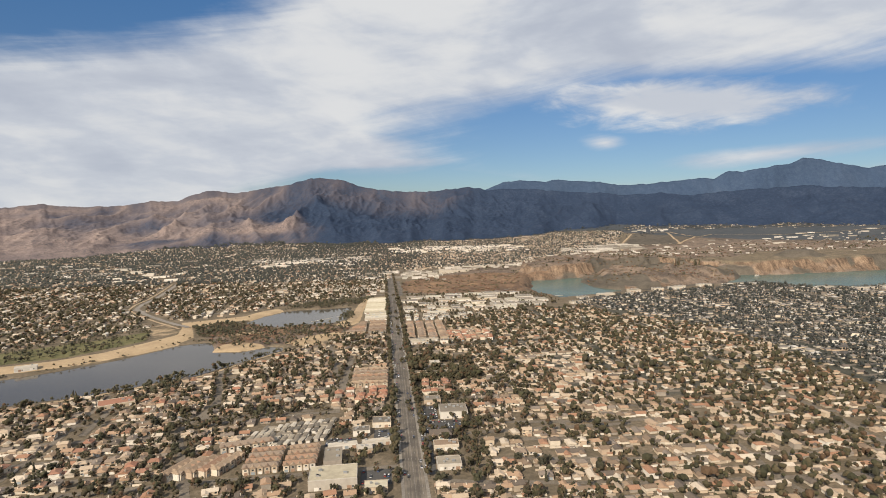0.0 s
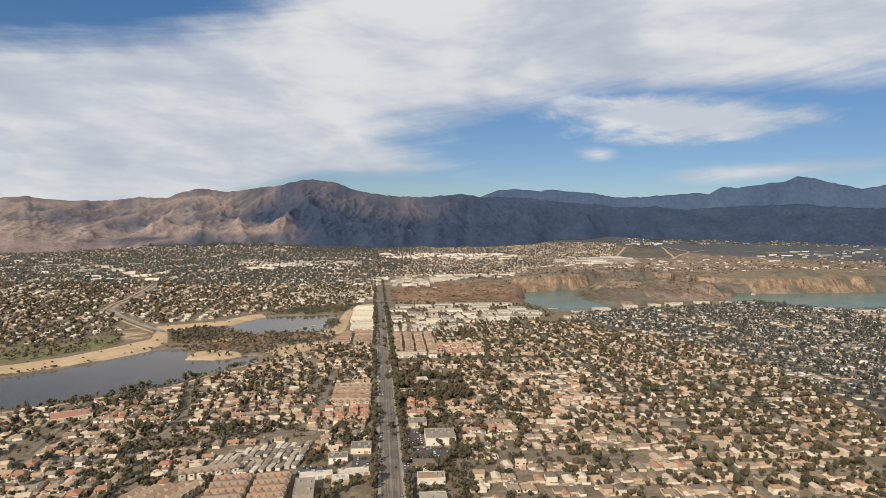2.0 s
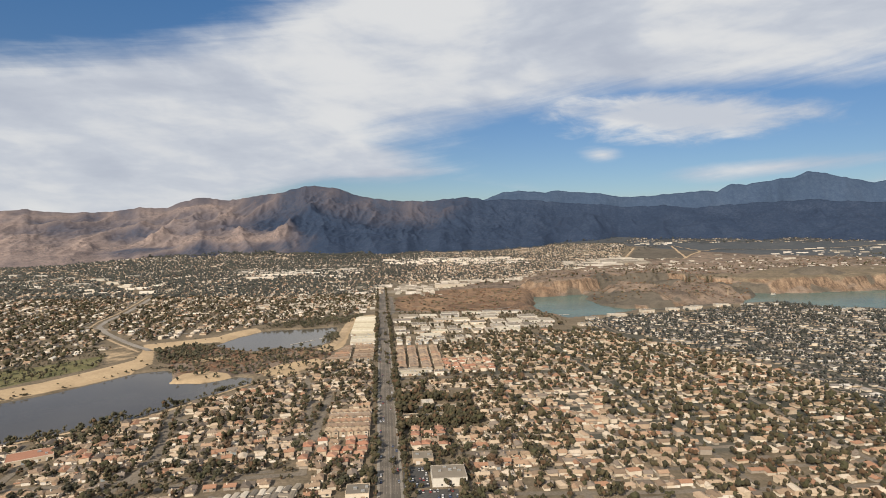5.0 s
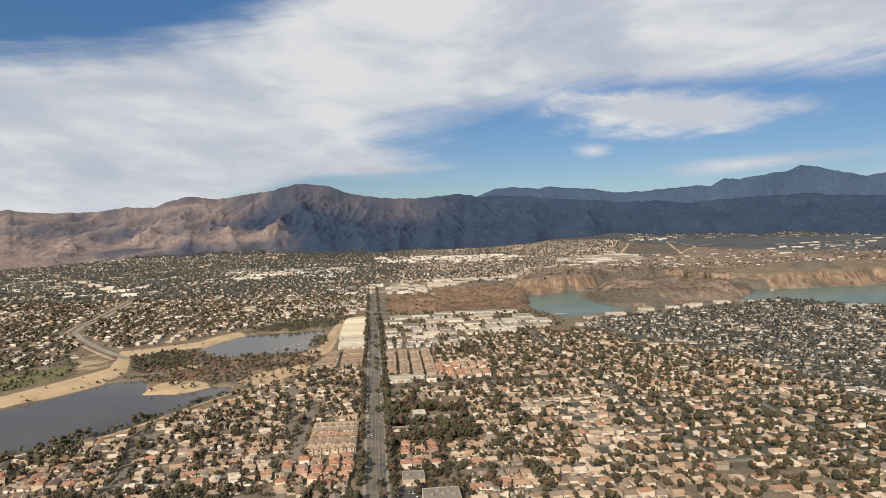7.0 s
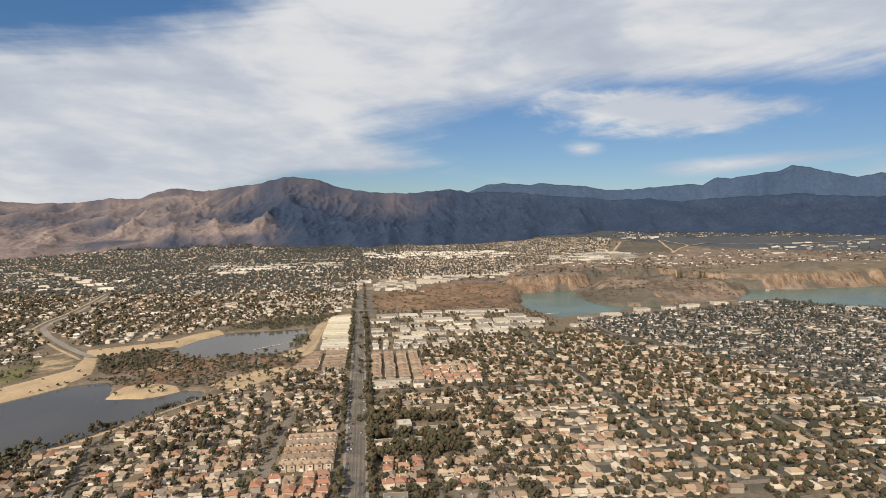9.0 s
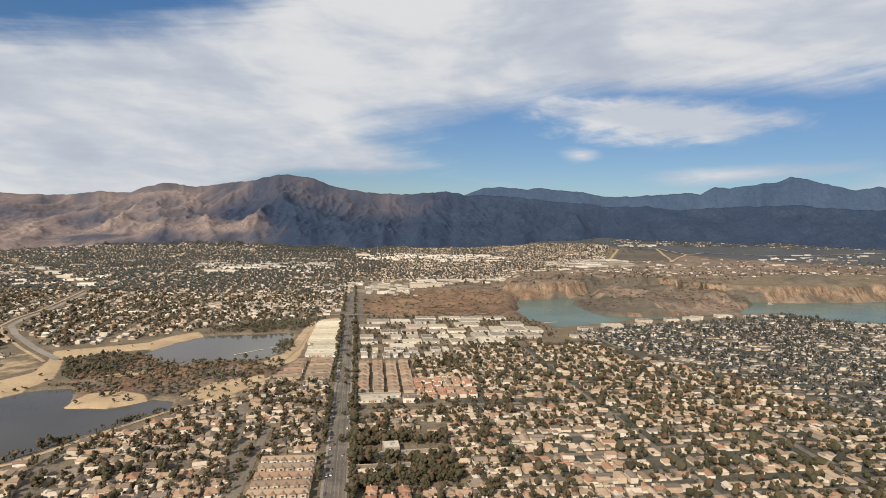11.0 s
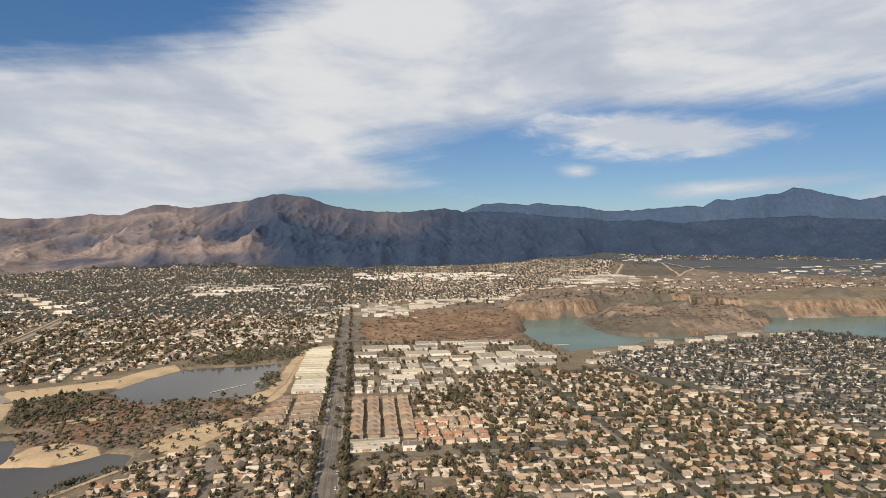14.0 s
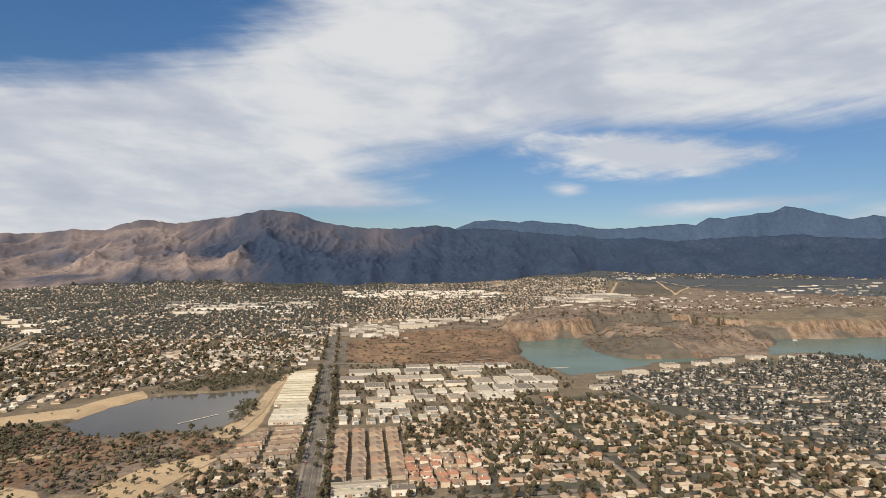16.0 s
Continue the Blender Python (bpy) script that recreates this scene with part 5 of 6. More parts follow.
def scatter(n, x0, x1, y0, y1, wide, deep, tall, slope=0.0):
    out = []
    for _ in range(n):
        x = dice.uniform(x0, x1)
        out.append((x, dice.uniform(y0, y1) + slope * (x - x0), dice.uniform(*wide), dice.uniform(*deep), dice.uniform(*tall), dice.uniform(-6, 6)))
    return out


big = [(-470, 2275, 110, 24, 8, 3), (-235, 2320, 100, 22, 7, 2), (-430, 2400, 130, 26, 8, 1), (-300, 2470, 90, 22, 7, 0), (-560, 2430, 70, 24, 7, 3), (-180, 2260, 50, 24, 7, 5), (-860, 1870, 60, 20, 7, 8), (-720, 1890, 46, 18, 7, 8), (-930, 1960, 50, 18, 7, 8)]
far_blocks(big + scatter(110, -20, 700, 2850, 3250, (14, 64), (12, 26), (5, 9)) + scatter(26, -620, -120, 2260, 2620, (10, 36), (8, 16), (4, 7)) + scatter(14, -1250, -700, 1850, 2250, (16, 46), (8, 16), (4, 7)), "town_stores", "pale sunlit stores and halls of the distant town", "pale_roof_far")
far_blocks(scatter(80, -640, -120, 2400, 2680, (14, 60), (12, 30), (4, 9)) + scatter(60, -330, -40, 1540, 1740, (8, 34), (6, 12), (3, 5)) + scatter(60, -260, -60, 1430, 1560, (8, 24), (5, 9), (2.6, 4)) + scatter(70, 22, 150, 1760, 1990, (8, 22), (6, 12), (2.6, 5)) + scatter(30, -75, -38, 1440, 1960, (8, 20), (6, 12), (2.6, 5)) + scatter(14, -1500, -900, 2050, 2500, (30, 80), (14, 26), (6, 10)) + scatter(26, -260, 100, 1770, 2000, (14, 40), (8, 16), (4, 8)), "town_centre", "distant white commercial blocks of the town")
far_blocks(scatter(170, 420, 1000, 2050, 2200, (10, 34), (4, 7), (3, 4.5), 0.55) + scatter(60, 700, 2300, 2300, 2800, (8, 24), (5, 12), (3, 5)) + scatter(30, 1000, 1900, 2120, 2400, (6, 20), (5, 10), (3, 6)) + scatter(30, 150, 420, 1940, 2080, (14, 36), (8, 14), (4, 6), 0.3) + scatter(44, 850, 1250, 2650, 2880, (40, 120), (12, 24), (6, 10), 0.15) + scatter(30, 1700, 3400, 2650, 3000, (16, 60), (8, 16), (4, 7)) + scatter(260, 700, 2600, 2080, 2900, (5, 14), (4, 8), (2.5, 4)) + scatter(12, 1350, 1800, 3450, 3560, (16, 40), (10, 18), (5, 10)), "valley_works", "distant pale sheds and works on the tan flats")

# embankments round the dark basin, and tracks over the flats
band("embankment", [[(1091, 2632), (1190, 2896), (1470, 3400), (1700, 3370), (1715, 3096), (1462, 2828), (1201, 2885)], [(1500, 2860), (1680, 3360)], [(1701, 3090), (1835, 3138), (2164, 2966), (2622, 2956), (3400, 2960)]], 12.0, 2.0, "sand", "pale earth embankments before a dark basin", "embankment")
band("quarry_track", [[(180, 1905), (420, 1990), (900, 2200), (1500, 2420), (2400, 2500)], [(430, 1880), (700, 2080), (760, 2400), (1200, 2900)], [(1000, 2060), (1150, 2300), (1700, 2380), (2200, 2700)], [(60, 1700), (200, 1690), (330, 1760), (420, 1900)], [(60, 1560), (220, 1580), (320, 1500)], [(640, 1905), (720, 1800), (690, 1700), (760, 1640), (820, 1560)], [(820, 1980), (850, 1850), (800, 1760), (880, 1680), (980, 1640)], [(1020, 1990), (990, 1880), (1060, 1800), (1010, 1720)]], 5.0, 0.9, "track", "pale dirt tracks over the quarry flats", "track")


# ---- car parks and parked cars ----
LOTS = [(-38, -13, 428, 456), (-74, -46, 506, 522), (-30, -13, 512, 540), (13, 23, 440, 540), (23, 56, 530, 556), (13, 34, 560, 600), (-66, -20, 1146, 1148)]
for k, (x0, x1, y0, y1) in enumerate(LOTS[:6]):
    v, f = strip([(x0, (y0 + y1) / 2), (x1, (y0 + y1) / 2)], y1 - y0, 0.09)
    tagged(new("car_park", sheet_mesh("car_park", v, f, ["asphalt"])), "dark asphalt car park with parked cars", "car park", kind="structure")


def build_car():
    car = tagged(new("car"), "parked car with dark glass seen from above", "car", "parked cars")
    b = Solid().add([(-0.88, -2.2, 0.35), (0.88, -2.2, 0.35), (0.88, 2.2, 0.35), (-0.88, 2.2, 0.35), (-0.82, -2.15, 0.8), (0.82, -2.15, 0.8), (0.82, 2.1, 0.85), (-0.82, 2.1, 0.85)], [(3, 2, 1, 0), (4, 5, 6, 7), (0, 1, 5, 4), (1, 2, 6, 5), (2, 3, 7, 6), (3, 0, 4, 7)])
    part("body", b, "car_paint", car)
    part("cabin", Solid().add([(-0.8, -1.3, 0.8), (0.8, -1.3, 0.8), (0.8, 1.8, 0.84), (-0.8, 1.8, 0.84), (-0.6, -0.6, 1.4), (0.6, -0.6, 1.4), (0.6, 1.2, 1.42), (-0.6, 1.2, 1.42)], [(0, 1, 5, 4), (1, 2, 6, 5), (2, 3, 7, 6), (3, 0, 4, 7)]), "dark_glass", car)
    part("roof", Solid().box(-0.62, 0.62, -0.62, 1.22, 1.4, 1.46), "car_paint", car)
    for x in (-0.82, 0.82):
        for y in (-1.4, 1.4):
            ring = [(x + dx, y + 0.33 * math.cos(a), 0.33 + 0.33 * math.sin(a)) for dx in (-0.1, 0.1) for a in np.linspace(0, 2 * math.pi, 9)[:-1]]
            part("wheel", Solid().add(ring, [tuple(range(7, -1, -1)), tuple(range(8, 16))] + [(i, (i + 1) % 8, 8 + (i + 1) % 8, 8 + i) for i in range(8)]), "tyre", car)
    return car


car, first = build_car(), True


def park(x, y, turn):
    global first
    m = pose(x, y, float(height(x, y)) + 0.13, 0, 0, turn)
    if first:
        car.matrix_world, first = m, False
    else:
        copy_thing(car, m)


for x0, x1, y0, y1 in LOTS[:6]:
    for x in np.arange(x0 + 2, x1 - 1, 2.9):
        for y in np.arange(y0 + 4, y1 - 2, 9.5):
            if dice.rand() < 0.42:
                park(x + dice.uniform(-0.2, 0.2), y + dice.uniform(-0.3, 0.3), 180 * dice.randint(2) + dice.uniform(-3, 3))
for y in np.arange(440, 1100, 13.0):
    for off in (-7.2, -4.2, 4.2, 7.2):
        if dice.rand() < (0.3 if abs(off) > 5 else 0.12):
            park(float(road_x(y)) + off, y + dice.uniform(-3, 3), 1.0)


# ---- jetty on the lake and pontoon in the pit ----
def jetty(x0, y0, x1, y1, level, wide, label):
    pier = tagged(new("jetty"), label, "jetty")
    n = math.hypot(x1 - x0, y1 - y0)
    planks = int(n / 2.4)
    for i in range(planks):
        a = -n / 2 + i * n / planks
        part("deck_plank", Solid().box(a, a + n / planks - 0.12, -wide / 2, wide / 2, 0.35, 0.5), "white_wall", pier)
    for i in range(0, planks + 1, 3):
        a = -n / 2 + i * n / planks
        for side in (-1, 1):
            part("float", Solid().box(a - 0.4, a + 0.4, side * wide * 0.4 - 0.25, side * wide * 0.4 + 0.25, -0.2, 0.35), "grey_metal", pier)
    pier.matrix_world = pose((x0 + x1) / 2, (y0 + y1) / 2, level, 0, 0, math.degrees(math.atan2(y1 - y0, x1 - x0)))


jetty(-171, 1121, -134, 1157, LAKE_LEVEL, 2.2, "pale floating jetty on the calm lake")
jetty(-126, 1166, -112, 1180, LAKE_LEVEL, 2.2, "short pale floating jetty on the lake")
jetty(372, 1490, 452, 1500, PIT_WATER, 5.0, "long pale pontoon on the pit's water")


def dredge(x, y, turn, long, label):
    """A floating plant: a hull on the water, a deck house, a boom and a winch."""
    boat = tagged(new("dredge"), label, "dredge", "dredges of the gravel pit")
    w = long * 0.2
    part("hull", Solid().box(-long / 2, long / 2, -w, w, -0.4, 1.0), "grey_metal", boat)
    house = part("deck_house", Solid().box(-long * 0.42, -long * 0.02, -w * 0.7, w * 0.7, 1.0, 4.6), "white_wall", boat)
    part("roof", Solid().roof(-long * 0.44, 0.0, -w * 0.8, w * 0.8, 4.6, 0.8, 0.0), "white_roof", house)
    for i in range(3):
        a = -long * 0.38 + i * long * 0.12
        part("window", Solid().box(a, a + long * 0.07, -w * 0.7 - 0.06, -w * 0.7 + 0.04, 2.2, 3.6), "dark_glass", house)
    boom = Solid().box(0, long * 0.6, -0.35, 0.35, -0.35, 0.35)
    c, d = math.cos(0.45), math.sin(0.45)
    part("boom", Solid().add([(0.05 * long + px * c - pz * d, py, 1.4 + px * d + pz * c) for px, py, pz in boom.v], boom.f), "grey_metal", boat)
    part("winch", Solid().box(long * 0.12, long * 0.22, -w * 0.5, w * 0.5, 1.0, 2.4), "door_paint", boat)
    boat.matrix_world = pose(x, y, PIT_WATER, 0, 0, turn)


dredge(1205, 1790, 15, 16.0, "small grey dredge floating on the pit's green water")
dredge(1092, 1545, -8, 34.0, "large pale floating plant on the pit's green water")


# ---- trees ----
def ico(level):
    bm = bmesh.new()
    bmesh.ops.create_icosphere(bm, subdivisions=level, radius=1.0)
    bm.verts.ensure_lookup_table()
    v = np.array([p.co[:] for p in bm.verts])
    f = np.array([[p.index for p in face.verts] for face in bm.faces])
    bm.free()
    return v, f


BALL, BALL_F = ico(1)
OCTA = np.array([(1, 0, 0), (-0.5, 0.87, 0), (-0.5, -0.87, 0), (0.5, 0.3, 0.85), (-0.4, -0.3, 0.9), (0, 0, -0.8)], float)
OCTA_F = np.array([(0, 1, 3), (1, 4, 3), (1, 2, 4), (2, 0, 4), (0, 3, 4), (0, 5, 1), (1, 5, 2), (2, 5, 0)])


def woods(name, x, y, tall, wide, clumps, material, label, category="trees", trunks=False, plain=False):
    """Many trees as one mesh of ragged clumps of leaves; plain: with fewer faces, for far ones."""
    ICO, ICO_F = (OCTA, OCTA_F) if plain else (BALL, BALL_F)
    n = len(x)
    z = height(x, y)
    k = clumps
    many = k > 6  # near trees: many small clumps
    ang, out = dice.uniform(0, 2 * np.pi, (n, k)), dice.uniform(0.1, 0.80 if many else 0.62, (n, k)) * wide[:, None]
    up = tall[:, None] * (dice.uniform(0.36, 0.88, (n, k)) if many else dice.uniform(0.42, 0.8, (n, k)))
    size = wide[:, None] * (dice.uniform(0.26, 0.50, (n, k)) if many else dice.uniform(0.42, 0.72, (n, k)))
    if k == 1:
        out, up, size = out * 0, up * 0 + tall[:, None] * 0.55, size * 0 + wide[:, None]
    squash = np.minimum(1.25, 0.5 * tall[:, None] / wide[:, None]) * dice.uniform(0.75, 1.1, (n, k))
    c = np.stack([x[:, None] + out * np.cos(ang), y[:, None] + out * np.sin(ang), z[:, None] + up], -1).reshape(-1, 1, 3)
    s = np.stack([size, size, size * squash], -1).reshape(-1, 1, 3)
    m = n * k
    v = c + ICO[None] * s * dice.uniform(0.62, 1.22, (m, len(ICO), 1))
    f = (ICO_F[None] + len(ICO) * np.arange(m)[:, None, None]).reshape(-1, 3)
    v = v.reshape(-1, 3)
    picks = np.zeros(len(f), int)
    if trunks:
        r = 0.05 * wide[:, None]
        q = np.array([(-1, -1), (1, -1), (1, 1), (-1, 1)], float)
        base = np.concatenate([np.stack([x[:, None] + q[:, 0] * r, y[:, None] + q[:, 1] * r, np.tile(z[:, None] - 0.5, 4)], -1), np.stack([x[:, None] + q[:, 0] * r * 0.6, y[:, None] + q[:, 1] * r * 0.6, np.tile((z + tall * 0.6)[:, None], 4)], -1)], 1)
        t = np.array([(0, 1, 5), (0, 5, 4), (1, 2, 6), (1, 6, 5), (2, 3, 7), (2, 7, 6), (3, 0, 4), (3, 4, 7)])
        f = np.concatenate([f, (t[None] + len(v) + 8 * np.arange(n)[:, None, None]).reshape(-1, 3)])
        picks = np.concatenate([picks, np.ones(8 * n, int)])
        v = np.concatenate([v, base.reshape(-1, 3)])
    tagged(new(name, sheet_mesh(name, v, f, [material, "bark"], picks)), label, category, kind="stuff")


def free_spots(poly, n, margin=4.0):
    """n chance places inside an outline, off water and sites."""
    px, py = [p[0] for p in poly], [p[1] for p in poly]
    x, y = dice.uniform(min(px), max(px), n * 3), dice.uniform(min(py), max(py), n * 3)
    ok = inside(poly, x, y) & in_view(x, y, 1)
    x, y = x[ok], y[ok]
    ok = clear_of(x, y, LAKE_WEST, LAKE_EAST, PIT, margin=margin) & (np.abs(x - road_x(y)) > 14.5)
    return x[ok][:n], y[ok][:n]


def beside(lots, per, spread=(6.0, 12.0)):
    """Places round the houses."""
    i = np.repeat(np.arange(len(lots)), per)
    a, r = dice.uniform(0, 2 * np.pi, len(i)), dice.uniform(*spread, len(i))
    x, y = lots[i, 0] + r * np.cos(a), lots[i, 1] + r * np.sin(a)
    ok = (rough(x, y, 75) + 0.6 * rough(x, y, 28) > np.where(y < 1000, -0.8, -0.62)) & (near_street(x, y) > 5.5) & ((np.abs(x - road_x(y)) > 14.5) | (y > 1990)) & clear_of(x, y, LAKE_WEST, LAKE_EAST, PIT, margin=1.0)
    return x[ok], y[ok]


def tree_kind(tall, wide, seed, slim, label):
    """A tree with a tapered trunk, limbs and a crown of ragged leaf clumps and loose leaves."""
    r = np.random.RandomState(seed)
    tree = tagged(new("tree"), label, "tree", "trees of the suburb")
    bm = bmesh.new()

    def limb(a, b, ra, rb):
        a, b = Vector(a), Vector(b)
        m = Matrix.Translation((a + b) / 2) @ (b - a).to_track_quat("Z", "Y").to_matrix().to_4x4()
        bmesh.ops.create_cone(bm, cap_ends=True, segments=6, radius1=ra, radius2=rb, depth=(b - a).length, matrix=m)

    limb((0, 0, -0.6), (0.1, 0.05, tall * 0.45), 0.035 * tall, 0.02 * tall)
    clumps = []
    for i in range(18 if not slim else 9):
        if slim:
            h = tall * (0.2 + 0.75 * i / 8)
            c = (r.uniform(-0.2, 0.2) * wide, r.uniform(-0.2, 0.2) * wide, h)
            clumps.append((c, wide * (0.75 - 0.5 * i / 8)))
        else:
            a, o = r.uniform(0, 6.28), wide * r.uniform(0.12, 0.78)
            c = (o * math.cos(a), o * math.sin(a), tall * r.uniform(0.42, 0.86))
            clumps.append((c, wide * r.uniform(0.24, 0.44)))
            if i < 5:
                limb((0.1, 0.05, tall * 0.36), (0.8 * c[0], 0.8 * c[1], c[2]), 0.016 * tall, 0.006 * tall)
    me = bpy.data.meshes.new("trunk")
    bm.to_mesh(me)
    bm.free()
    me.materials.append(M["bark"])
    part("trunk", me, "bark", tree)
    vs, fs, n = [], [], 0
    for c, size in clumps:
        ball, ball_f = BALL, BALL_F
        v = np.array(c) + ball * size * np.array([1, 1, 0.8 if not slim else 1.5]) * r.uniform(0.74, 1.22, (len(ball), 1))
        vs.append(v)
        fs.append(ball_f + n)
        n += len(v)
    # loose sprays of leaves round the outline
    for i in range(190):
        c, size = clumps[r.randint(len(clumps))]
        d = r.normal(size=3)
        d /= np.linalg.norm(d)
        p = np.array(c) + d * size * r.uniform(0.95, 1.3) * np.array([1, 1, 0.85])
        e = r.normal(size=(3, 3)) * 0.09 * wide
        vs.append(p + e)
        fs.append(np.array([[n, n + 1, n + 2]]))
        n += 3
    part("crown", sheet_mesh("crown", np.concatenate(vs), np.concatenate(fs), ["leaf"]), "leaf", tree)
    return tree


TREES = [
    tree_kind(7.0, 3.3, 1, False, "broad leafy tree with a dull dark green crown"),
    tree_kind(5.8, 2.7, 2, False, "rounded leafy garden tree with a dark crown"),
    tree_kind(9.5, 4.6, 3, False, "large spreading tree with a dense dark crown"),
    tree_kind(10.5, 1.8, 4, True, "tall slim conifer with a pointed dark crown"),
    tree_kind(4.8, 2.2, 5, False, "small garden tree with an olive crown"),
    tree_kind(21.0, 4.2, 6, True, "very tall slim tree above the gravel pit"),
]
placed = [False] * len(TREES)


def plant(kind, x, y):
    m = pose(x, y, float(height(x, y)), 0, 0, dice.uniform(0, 360))
    if placed[kind]:
        copy_thing(TREES[kind], m)
    else:
        TREES[kind].matrix_world, placed[kind] = m, True


# the trees that the flight passes nearest stand singly
tx, ty = beside(close, 2, (6.2, 10.5))
pick = np.argsort(np.hypot(tx + 60, ty - 380))
single, others = pick[:290], pick[290:]
for i in single:
    plant(int(dice.choice(5, p=[0.3, 0.27, 0.14, 0.06, 0.23])), tx[i], ty[i])
ox, oy = tx[others], ty[others]
for x, y, kind in ((-381, 680, 3), (-376, 676, 3), (-160, 596, 2), (-150, 600, 2), (-140, 594, 2), (-152, 588, 2), (-128, 590, 0), (-134, 604, 2), (-200, 500, 2), (-206, 512, 2), (-212, 530, 2), (-38, 566, 2), (-34, 572, 2), (8 - 20, 1040, 3), (-62, 556, 0), (-204, 470, 2), (-196, 448, 2), (989, 1905, 5), (996, 1911, 5), (982, 1909, 5), (1026, 1862, 5), (1034, 1868, 5), (1042, 1860, 5)):
    plant(kind, x, y)


def sized(n, low, high):
    t = dice.uniform(low, high, n) * np.where(dice.rand(n) < 0.14, 1.5, 1.0) * np.where(dice.rand(n) < 0.3, 0.65, 1.0)
    return t, t * dice.uniform(0.4, 0.58, n)


rx, ry = beside(np.concatenate([rest, rest[rest[:, 0] > 20][::2]]), 3, (5.5, 11))
x, y = np.concatenate([rx, ox]), np.concatenate([ry, oy])
t, w = sized(len(x), 4.5, 9)
front = (x < 150) & (y < 1100)
woods("suburb_trees", x[front], y[front], t[front], w[front], 7, "leaf_far", "dull green garden trees between the houses", trunks=True)
woods("east_garden_trees", x[~front], y[~front], t[~front], w[~front], 2, "leaf_far", "dull green garden trees between the eastern houses")
# avenue trees beside the boulevard
ys = np.concatenate([np.linspace(430, 1420, 260)] * 2) + dice.uniform(-3.0, 3.0, 520)
xs = road_x(ys) + np.where(np.arange(520) < 260, -12.9, 13.1) + dice.uniform(-1.6, 1.6, 520)
ok = dice.rand(520) < np.where(ys < 560, 0.42, np.where(np.arange(520) < 260, 0.62, 0.85)) * (0.55 + 0.6 * (rough(xs, ys, 45) > -0.1))
t, w = sized(int(ok.sum()), 6.5, 10.5)
my = np.concatenate([np.arange(585, 640, 9.0), np.arange(700, 1000, 10.0), np.arange(1010, 1400, 12.0)])
my = (my + dice.uniform(-4, 4, len(my)))[dice.rand(len(my)) < 0.22]
xs, ys = np.concatenate([xs[ok], road_x(my) + 3.0 + dice.uniform(-0.5, 0.5, len(my))]), np.concatenate([ys[ok], my])
ok = np.ones(len(xs), bool)
fy = np.concatenate([np.arange(1430, 1900, 7.0)] * 2)
fy = fy + dice.uniform(-3, 3, len(fy))
xs = np.concatenate([xs, road_x(fy) + np.where(np.arange(len(fy)) < len(fy) // 2, -13.0, 12.0)])
ys = np.concatenate([ys, fy])
ok = np.concatenate([ok, dice.rand(len(fy)) < 0.35])
t, w = sized(int(ok.sum()), 6.0, 10.0)
woods("avenue_trees", xs[ok], ys[ok], t, w, 10, "leaf_far", "row of dark trees along the boulevard", trunks=True)
# trees lining the wider side streets
sx, sy = [], []
for line in EXTRA_STREETS:
    for (ax, ay), (bx, by) in zip(line, line[1:]):
        run = math.hypot(bx - ax, by - ay)
        for s in np.arange(3.0, run, 5.2):
            for side in (-1, 1):
                if dice.rand() < 0.42:
                    off = side * dice.uniform(5.5, 8.5)
                    sx.append(ax + (bx - ax) * s / run - (by - ay) / run * off)
                    sy.append(ay + (by - ay) * s / run + (bx - ax) / run * off)
sx, sy = np.array(sx), np.array(sy)
ok = (near_street(sx, sy) > 5) & (np.abs(sx - road_x(sy)) > 14)
for cx, cy, hw, hd in FOOT:
    ok &= (np.abs(sx - cx) > hw) | (np.abs(sy - cy) > hd)
t, w = sized(int(ok.sum()), 5, 9)
woods("street_trees", sx[ok], sy[ok], t, w, 9, "leaf_far", "dark trees lining the side streets", trunks=True)
# grove round the low school blocks
gx, gy = free_spots([(10, 688), (94, 688), (98, 786), (12, 786)], 230)
ok = ~(((gy > 712) & (gy < 728) & (gx < 64)) | ((gy > 738) & (gy < 768) & (gx > 26)))
t, w = sized(int(ok.sum()), 8, 12)
woods("grove", gx[ok], gy[ok], t, w, 12, "leaf_far", "dense dark grove round the low blocks", trunks=True)
# shores, peninsula and park
x1, y1 = free_spots(PENINSULA, 620, 2.0)
x2, y2 = free_spots(GRASS_PARK, 290, 2.0)
shore = [(-470, 650), (-392, 678), (-340, 708), (-290, 740), (-252, 778), (-216, 832), (-184, 874)]
i = dice.randint(0, 6, 100)
s = dice.rand(100)
pts = np.array(shore, float)
x3 = pts[i, 0] * (1 - s) + pts[i + 1, 0] * s + dice.uniform(-4, 4, 100)
y3 = pts[i, 1] * (1 - s) + pts[i + 1, 1] * s + dice.uniform(-4, 4, 100)
x4, y4 = free_spots([(-322, 712), (-286, 736), (-262, 706), (-296, 652), (-338, 672)], 70, 0.5)
x8, y8 = free_spots([(-430, 1005), (-485, 1120), (-560, 1110), (-660, 960), (-560, 880), (-500, 888)], 120, 1.0)
ok = ~inside(DRY_FIELD, x8, y8)
x8, y8 = x8[ok], y8[ok]
north_shore = [(-250, 1256), (-215, 1267), (-160, 1271), (-100, 1289), (-75, 1330), (-52, 1420), (-110, 1385), (-182, 1350), (-245, 1296)]
x5, y5 = free_spots(north_shore, 330, 0.5)
x6, y6 = free_spots([(-310, 1110), (-345, 1120), (-385, 1085), (-345, 1000), (-322, 985), (-280, 1060)], 170, 1.0)
x7, y7 = free_spots([(-112, 1105), (-128, 1160), (-112, 1215), (-92, 1200), (-92, 1120)], 60, -14.0)
sc = dice.rand(len(x1)) < 0.45
